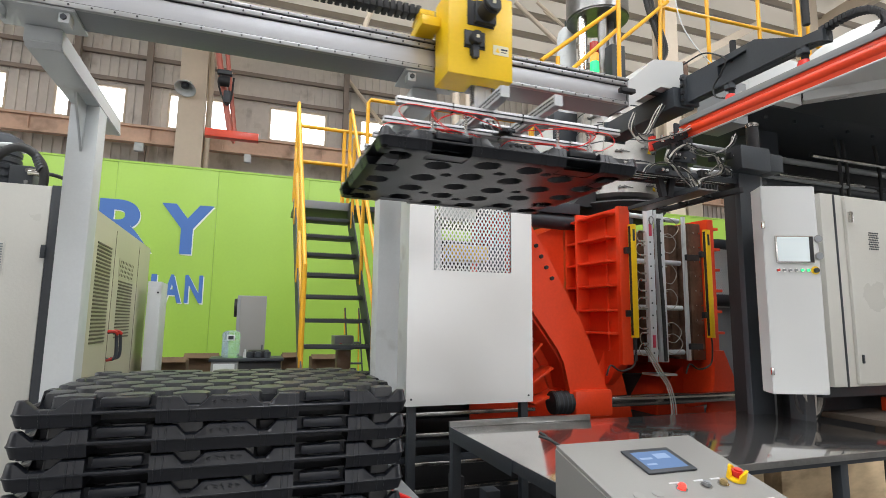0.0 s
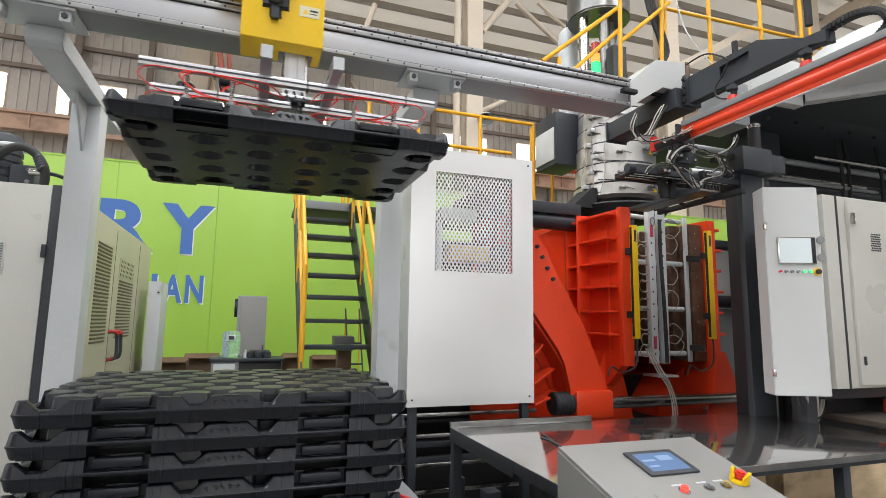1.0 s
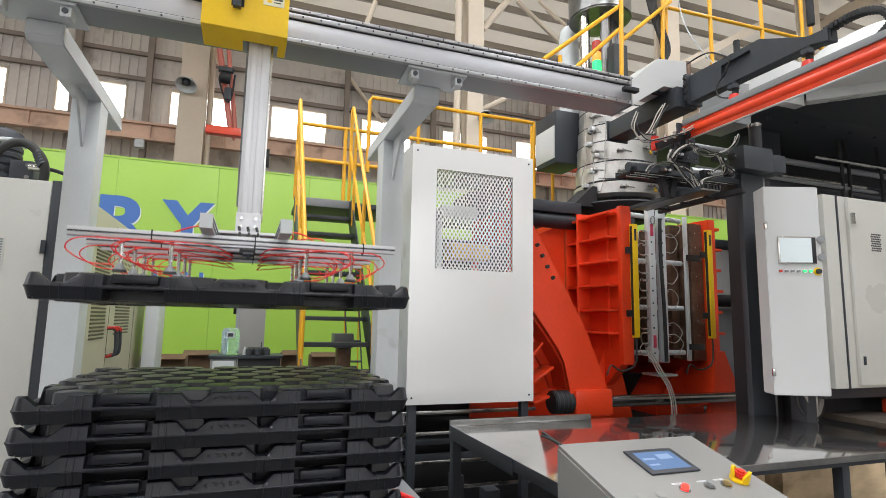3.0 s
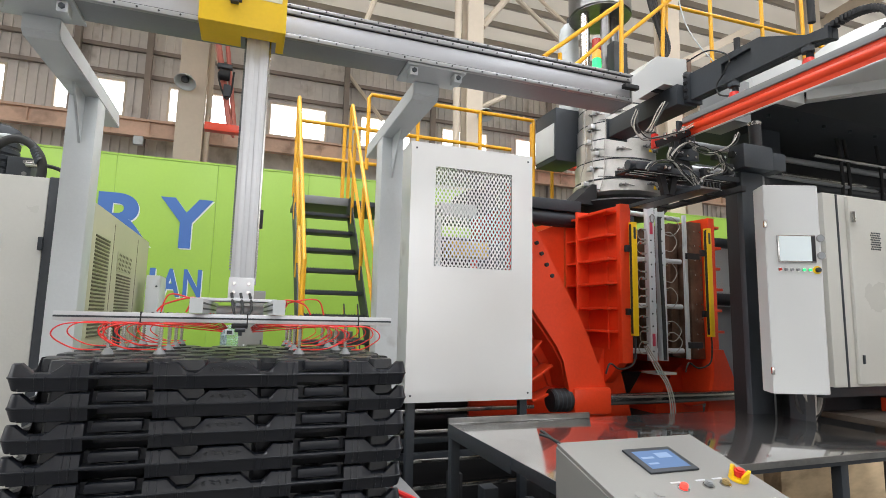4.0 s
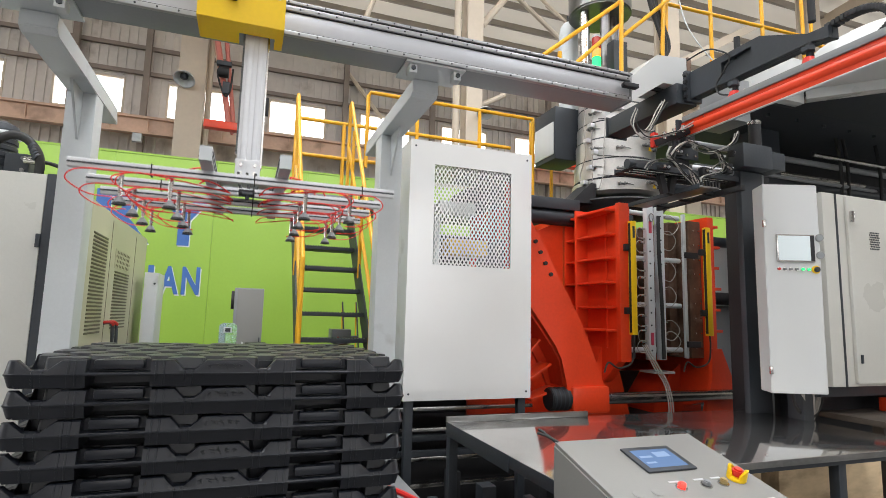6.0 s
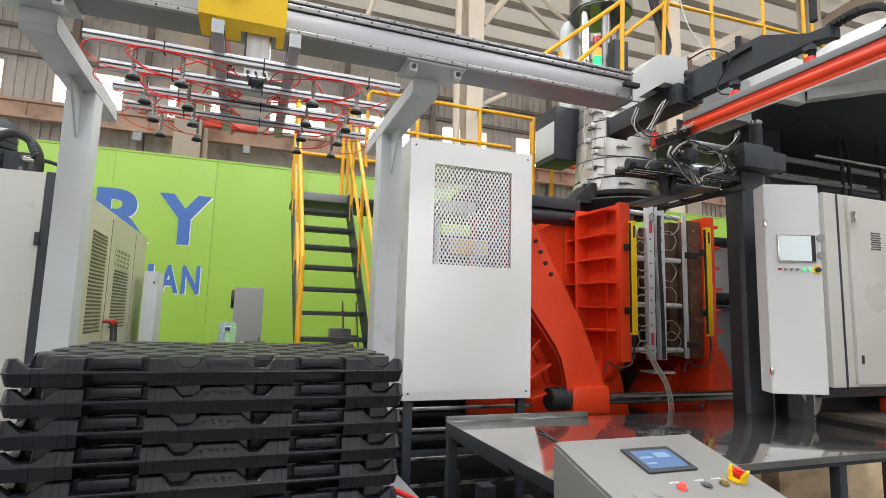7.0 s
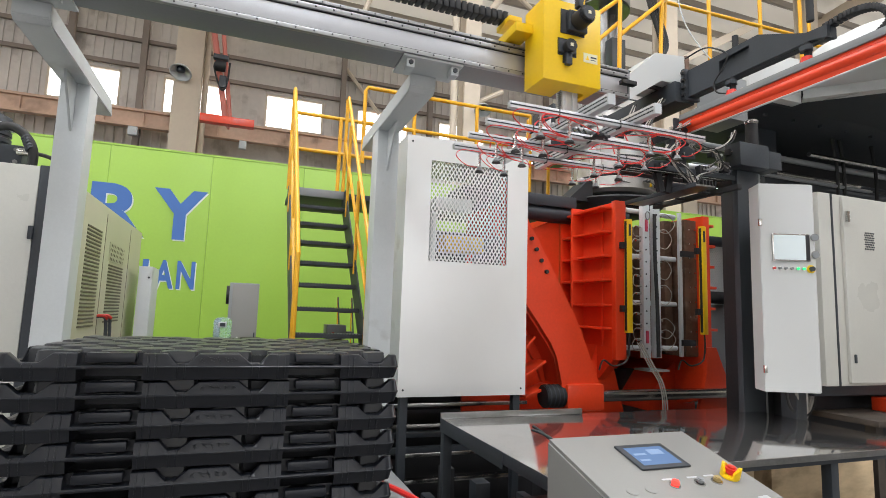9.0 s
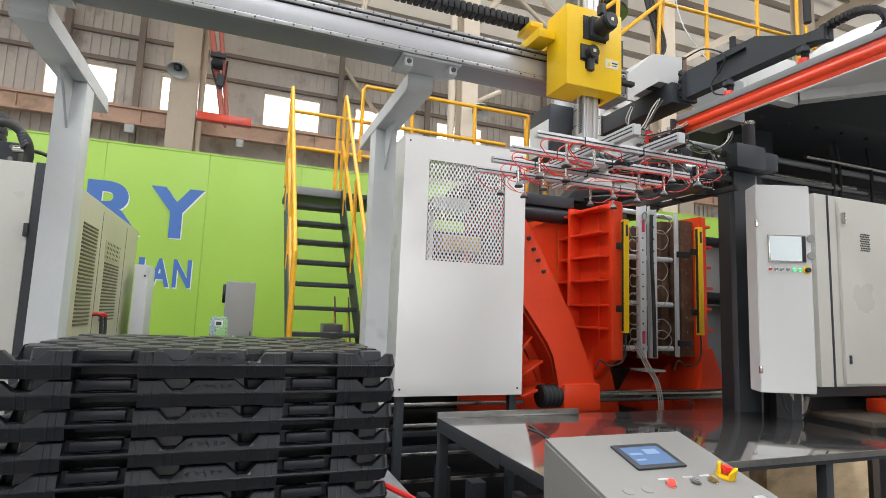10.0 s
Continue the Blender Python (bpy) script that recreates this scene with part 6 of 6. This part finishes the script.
    part("top", B(4.0, 5.4, 2.45, 2.9, 0.90, 0.94, 0.004), OILWOOD, w)
    part("leg", B(4.05, 4.12, 2.5, 2.57, 0, 0.90), OILWOOD, w)
    part("leg", B(5.25, 5.32, 2.5, 2.57, 0, 0.90), OILWOOD, w)
    r = thing("red_toolbox", "small red steel toolbox", "toolbox", (4.7, 2.6, 0.94))
    part("body", B(4.50, 5.0, 2.55, 2.8, 0.94, 1.04, 0.01), RED, r)
    part("handle", tube([(4.6, 2.68, 1.04), (4.6, 2.68, 1.07), (4.9, 2.68, 1.07), (4.9, 2.68, 1.04)], 0.008, 8, 1), STEEL, r)


right_side()


def take_out():
    """The red rail overhead with its arm, mechanism and cables."""
    r = thing("overhead_rail", "red-faced overhead slide rail with grey top and black support arm", "slide rail", (3.2, 2.4, 3.0))
    part("web", B(3.12, 3.15, 0.9, 3.22, 2.975, 3.09, 0.004), RED, r)
    part("inner_lip", C((3.136, 0.9, 3.034), (3.136, 3.22, 3.034), 0.034, n=24), RED, r)
    part("top_plate", B(3.105, 3.22, 0.9, 3.2, 3.09, 3.135, 0.004), MIDGREY, r)
    part("bottom_strip", B(3.114, 3.132, 0.9, 3.24, 2.966, 2.974, 0.002), ALU, r)
    part("end_plate", B(3.08, 3.25, 3.22, 3.24, 2.94, 3.12, 0.003), CHAR, r)
    bm = prism([(3.20, 3.30), (3.20, 3.515), (2.58, 3.512), (2.25, 3.36), (2.12, 3.352), (2.12, 3.275), (2.22, 3.298)], "yz", 3.232, 3.29, None, 0.004)
    for poly in ([(3.20, 3.30), (3.20, 3.515), (2.90, 3.513), (2.90, 3.30)], [(2.90, 3.30), (2.90, 3.365), (2.65, 3.375), (2.65, 3.30)],
                 [(2.90, 3.462), (2.90, 3.513), (2.65, 3.512), (2.65, 3.470)],
                 [(2.65, 3.30), (2.65, 3.512), (2.58, 3.512), (2.25, 3.36), (2.12, 3.352), (2.12, 3.275), (2.22, 3.298)]):
        prism(poly, "yz", 3.20, 3.232, bm)
    a = part("support_arm", bm, CHAR, r)
    part("flange", B(3.165, 3.32, 3.2, 3.235, 3.28, 3.53, 0.004), CHAR, a)
    for z in (3.31, 3.37, 3.43, 3.49):
        part("bolt", C((3.155, 3.19, z), (3.155, 3.215, z), 0.016, n=6), BLACK, a)
    for y in (2.80, 2.25):
        p = part("hanger", C((3.215, y, 3.146), (3.215, y, 3.298), 0.022, n=14), BLACK, r)
        part("foot", C((3.2, y, 3.16), (3.2, y, 3.20), 0.042, 0.03, n=16), REDCAP, p)
        part("nut", C((3.2, y, 3.24), (3.2, y, 3.27), 0.04, n=6), CHAR, p)
        part("pin", C((3.25, y, 3.45), (3.25, y, 3.62 + 0.35 * (y < 2.5)), 0.022, n=12), BLACK, p)
    part("loop_cable", tube([(3.16, 3.18, 3.60), (3.16, 3.0, 3.60), (3.16, 2.88, 3.54), (3.17, 2.80, 3.46), (3.17, 2.84, 3.38), (3.17, 2.92, 3.3), (3.17, 2.9, 3.22), (3.18, 2.82, 3.18)], 0.006), RUBBER, r)
    bm = bmesh.new()
    pts = smooth_line([(3.25, 2.15, 3.36), (3.25, 2.03, 3.375), (3.25, 1.92, 3.36), (3.25, 1.84, 3.31), (3.25, 1.81, 3.23), (3.25, 1.86, 3.18)], 5)
    for p in pts[::1]:
        B(p.x - 0.03, p.x + 0.03, p.y - 0.011, p.y + 0.011, p.z - 0.018, p.z + 0.018, 0.004, bm)
    tagged(part("drag_chain", bm, BLACK, r, "black plastic drag chain"), kind="stuff")
    # white welded bracket over the beam end
    w = thing("white_bracket", "white welded steel bracket with rusty weld seam", "bracket", (3.0, 3.4, 3.2))
    bm = prism([(2.70, 3.22), (2.70, 3.42), (2.98, 3.67), (3.30, 3.70), (3.28, 3.44), (3.03, 3.45)], "xz", 3.3, 3.62, None, 0.006)
    part("plate", bm, WHITE, w)
    part("weld", B(3.27, 3.31, 3.29, 3.31, 3.44, 3.70, 0.004), RUST, w)
    part("rear_beam", B(3.10, 3.30, 3.236, 4.10, 3.265, 3.43, 0.006), CHAR, w, "charcoal box beam under the bracket")
    part("rear_beam_flange", B(3.085, 3.315, 4.102, 4.115, 3.25, 3.445, 0.003), CHAR, w)
    part("inner_web", B(2.95, 3.25, 3.40, 3.42, 3.42, 3.60), BLACK, w)
    # carriage mechanism with forks
    m = thing("take_out_fork", "black take-out fork mechanism with pneumatic cylinders and cables", "take-out unit", (3.1, 3.3, 2.7))
    part("slide_block", B(3.00, 3.13, 3.16, 3.24, 2.66, 2.97, 0.008), BLACK, m)
    part("slide_plate", B(2.96, 3.20, 3.14, 3.16, 2.78, 2.93, 0.004), CHAR, m)
    for x in (2.98, 3.06, 3.14):
        part("cap_screw", C((x + 0.02, 3.128, 2.90), (x + 0.02, 3.14, 2.90), 0.010, n=8), STEEL, m)
        part("cap_screw", C((x + 0.02, 3.128, 2.81), (x + 0.02, 3.14, 2.81), 0.010, n=8), STEEL, m)
    for k in range(5):
        part("shackle", C((3.17 + 0.03 * k, 3.05, 2.545), (3.17 + 0.03 * k, 3.05, 2.60), 0.009, n=8), BLACK, m)
    for k in range(3):
        part("tie_rod", C((2.62, 3.17 + 0.05 * k, 2.655), (3.55, 3.17 + 0.05 * k, 2.665), 0.007, n=8), STEEL, m)
    part("cylinder", C((2.58, 3.2, 2.70), (2.98, 3.2, 2.72), 0.035, n=20), CHAR, m)
    part("cylinder", C((3.16, 3.2, 2.73), (3.58, 3.2, 2.74), 0.035, n=20), ALU, m)
    part("fork", B(2.60, 3.70, 3.13, 3.36, 2.662, 2.676, 0.003), BLACK, m)
    part("fork_lip", B(2.60, 3.70, 3.362, 3.372, 2.655, 2.70, 0.002), CHAR, m)
    part("fork_lip", B(2.60, 3.70, 3.118, 3.128, 2.655, 2.695, 0.002), CHAR, m)
    part("lower_fork", B(3.04, 3.22, 2.98, 3.75, 2.525, 2.540, 0.003), GUNSTEEL, m, "flat dull steel fork blade")
    part("blade_edge", B(3.032, 3.039, 2.98, 3.75, 2.518, 2.552, 0.002), CHAR, m)
    part("lower_rail", B(3.30, 3.34, 2.86, 3.72, 2.505, 2.545, 0.004), BLACK, m)
    for y in (3.1, 3.35, 3.6):
        part("cross_tie", B(3.222, 3.298, y, y + 0.03, 2.515, 2.53, 0.002), BLACK, m)
    part("hanger", B(-0.025, 0.025, -0.02, 0.02, -0.15, 0.0, 0.003, None, Matrix.Translation((2.90, 3.22, 2.66)) @ Matrix.Rotation(radians(-14), 4, "Y")), BLACK, m)
    part("hanger", B(-0.025, 0.025, -0.02, 0.02, -0.15, 0.0, 0.003, None, Matrix.Translation((3.02, 3.22, 2.66)) @ Matrix.Rotation(radians(12), 4, "Y")), BLACK, m)
    part("red_clamp", B(2.78, 2.82, 3.14, 3.18, 2.84, 2.95, 0.004), REDCAP, m)
    part("red_clamp", B(0, 0.16, -0.02, 0.02, 0, 0.016, 0.004, None, Matrix.Translation((2.82, 3.18, 2.90)) @ Matrix.Rotation(radians(-24), 4, "Y")), RED, m)
    part("valve_bar", B(0, 0.36, -0.03, 0.03, 0, 0.05, 0.004, None, Matrix.Translation((2.80, 3.16, 2.84)) @ Matrix.Rotation(radians(-24), 4, "Y")), BLACK, m)
    for k in range(4):
        q = 0.09 * k
        part("valve_fitting", C((2.86 + q, 3.12, 2.90 + q * 0.42), (2.86 + q, 3.12, 2.955 + q * 0.42), 0.014, n=10), STEEL, m)
    # small valves, clamps and plates round the slide
    for x, z, w, h in ((2.90, 2.78, 0.10, 0.05), (3.02, 2.86, 0.07, 0.07), (3.18, 2.66, 0.09, 0.06), (3.30, 2.80, 0.12, 0.04), (3.42, 2.70, 0.06, 0.08), (2.78, 2.66, 0.10, 0.03), (3.06, 2.58, 0.12, 0.05), (3.48, 2.84, 0.08, 0.05)):
        v = part("valve_body", B(x, x + w, 3.08, 3.13, z, z + h, 0.005), BLACK, m)
        part("port", C((x + w * 0.3, 3.065, z + h / 2), (x + w * 0.3, 3.08, z + h / 2), 0.012, n=10), STEEL, v)
        part("port", C((x + w * 0.7, 3.065, z + h / 2), (x + w * 0.7, 3.08, z + h / 2), 0.009, n=10), ALU, v)
    rnd = random.Random(2)
    loops = [[(2.58, 3.10, 3.08), (2.55, 3.10, 2.99), (2.57, 3.10, 2.92), (2.64, 3.10, 2.87), (2.74, 3.10, 2.89), (2.87, 3.10, 2.93), (3.03, 3.10, 3.01), (3.23, 3.10, 3.13)],
             [(2.87, 3.14, 3.20), (2.81, 3.14, 3.11), (2.75, 3.14, 3.00), (2.70, 3.14, 2.94), (2.64, 3.14, 2.95)],
             [(2.84, 3.05, 2.81), (2.81, 3.05, 2.75), (2.87, 3.05, 2.70), (2.94, 3.05, 2.64), (3.03, 3.05, 2.58), (3.06, 3.05, 2.53)],
             [(3.48, 3.05, 3.02), (3.42, 3.05, 2.93), (3.29, 3.05, 2.85), (3.16, 3.05, 2.81), (3.06, 3.05, 2.84), (3.11, 3.05, 2.87), (3.19, 3.05, 2.84)],
             [(3.18, 3.04, 2.83), (3.25, 3.04, 2.83), (3.31, 3.04, 2.77), (3.32, 3.04, 2.71), (3.24, 3.04, 2.66), (3.12, 3.04, 2.63), (3.07, 3.04, 2.55)],
             [(3.40, 3.04, 2.71), (3.34, 3.04, 2.75), (3.29, 3.04, 2.75), (3.21, 3.04, 2.69)],
             [(2.83, 3.05, 2.73), (2.90, 3.05, 2.82), (2.99, 3.05, 2.88), (3.08, 3.05, 2.86)],
             [(2.90, 3.03, 2.69), (2.98, 3.03, 2.66), (3.03, 3.03, 2.59), (3.06, 3.03, 2.54)],
             [(3.12, 3.00, 3.08), (3.29, 3.00, 3.20), (3.44, 3.00, 3.28), (3.55, 3.00, 3.36)],
             [(2.61, 3.05, 2.62), (2.66, 3.05, 2.68), (2.74, 3.05, 2.71), (2.84, 3.05, 2.71)]]
    for pts in loops:
        for k in range(3):
            part("cable", tube([(x + 0.010 * k + rnd.uniform(-0.01, 0.01), y - 0.01 * k, z + rnd.uniform(-0.012, 0.012)) for x, y, z in pts], 0.0045, 8), (CABLE, CLEARHOSE, RUBBER)[k], m)
    # dark extruder deck overhead with white fascia
    e = thing("extruder_deck", "black underside of the extruder deck with white fascia beams", "deck", (5.5, 4.5, 3.6))
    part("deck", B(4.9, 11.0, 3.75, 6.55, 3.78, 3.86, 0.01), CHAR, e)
    f = Matrix.Translation((4.92, 3.5, 3.70)) @ Matrix.Rotation(radians(-47), 4, "Z")
    part("fascia", B(0.0, 3.0, 0.0, 0.12, 0.0, 0.42, 0.006, None, f), WHITE, e)
    part("fascia", B(4.25, 4.92, 3.52, 3.62, 3.66, 4.1, 0.006), WHITE, e)
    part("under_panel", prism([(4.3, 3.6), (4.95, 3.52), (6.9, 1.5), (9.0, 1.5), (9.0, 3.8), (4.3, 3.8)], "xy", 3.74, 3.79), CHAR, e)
    rnd = random.Random(21)
    for k in range(9):
        y, z = 4.2 + 0.22 * (k % 4) + rnd.uniform(0, 0.1), 2.85 + 0.085 * k + rnd.uniform(-0.02, 0.02)
        x = 4.9 + rnd.uniform(0, 1.2)
        part("pipe", C((x, y, z), (x + rnd.uniform(1.5, 3.5), y, z), rnd.uniform(0.012, 0.03), n=12), (CHAR, MIDGREY, STEEL)[k % 3], e)
    for k in range(10):
        x = 5.1 + 0.42 * k
        part("deck_bolt", C((x, 4.05, 3.745), (x, 4.05, 3.775), 0.02, n=6), CHAR, e)
    part("hang_box", B(3.72, 3.95, 3.3, 3.62, 3.25, 3.62, 0.006), MIDGREY, e)
    for y, z, rr in ((4.4, 3.46, 0.035), (4.6, 3.25, 0.05), (4.7, 3.05, 0.04)):
        part("rod", C((4.3, y, z), (9.0, y, z), rr, n=16), CHAR if z < 3.4 else MIDGREY, e)
    for x in (6.5, 6.62, 7.2):
        part("hanging_cable", tube([(x, 4.3, 3.8), (x + 0.03, 4.28, 3.3), (x - 0.02, 4.3, 2.4)], 0.02), RUBBER, e)
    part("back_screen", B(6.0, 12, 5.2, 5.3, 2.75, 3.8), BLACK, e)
    p = thing("side_pillar", "dark machine frame pillar", "pillar", (6.3, 4.6, 0))
    part("pillar", B(5.4, 5.7, 4.4, 4.8, 0.0, 3.78), CHAR, p)
    k = thing("white_dome", "white rounded equipment cover on the deck", "cover", (4.9, 2.9, 4.3))
    part("drum", lathe(bmesh.new(), [(0.0, 3.792), (0.70, 3.792), (0.74, 3.83), (0.73, 3.90), (0.66, 4.02), (0.50, 4.11), (0.25, 4.15), (0.0, 4.155)], (5.32, 2.95, 0), n=48), WHITE, k)
    for a in (-150, -128):
        bm = B(-0.05, 0.05, -0.003, 0.003, -0.035, 0.035, 0.002)
        bmesh.ops.transform(bm, verts=bm.verts[:], matrix=Matrix.Translation((5.32 + 0.70 * math.cos(radians(a)), 2.95 + 0.70 * math.sin(radians(a)), 3.955)) @ Matrix.Rotation(radians(a + 90), 4, "Z") @ Matrix.Rotation(radians(-32), 4, "X"))
        part("print_bar", bm, MIDGREY, k)


take_out()
motions()
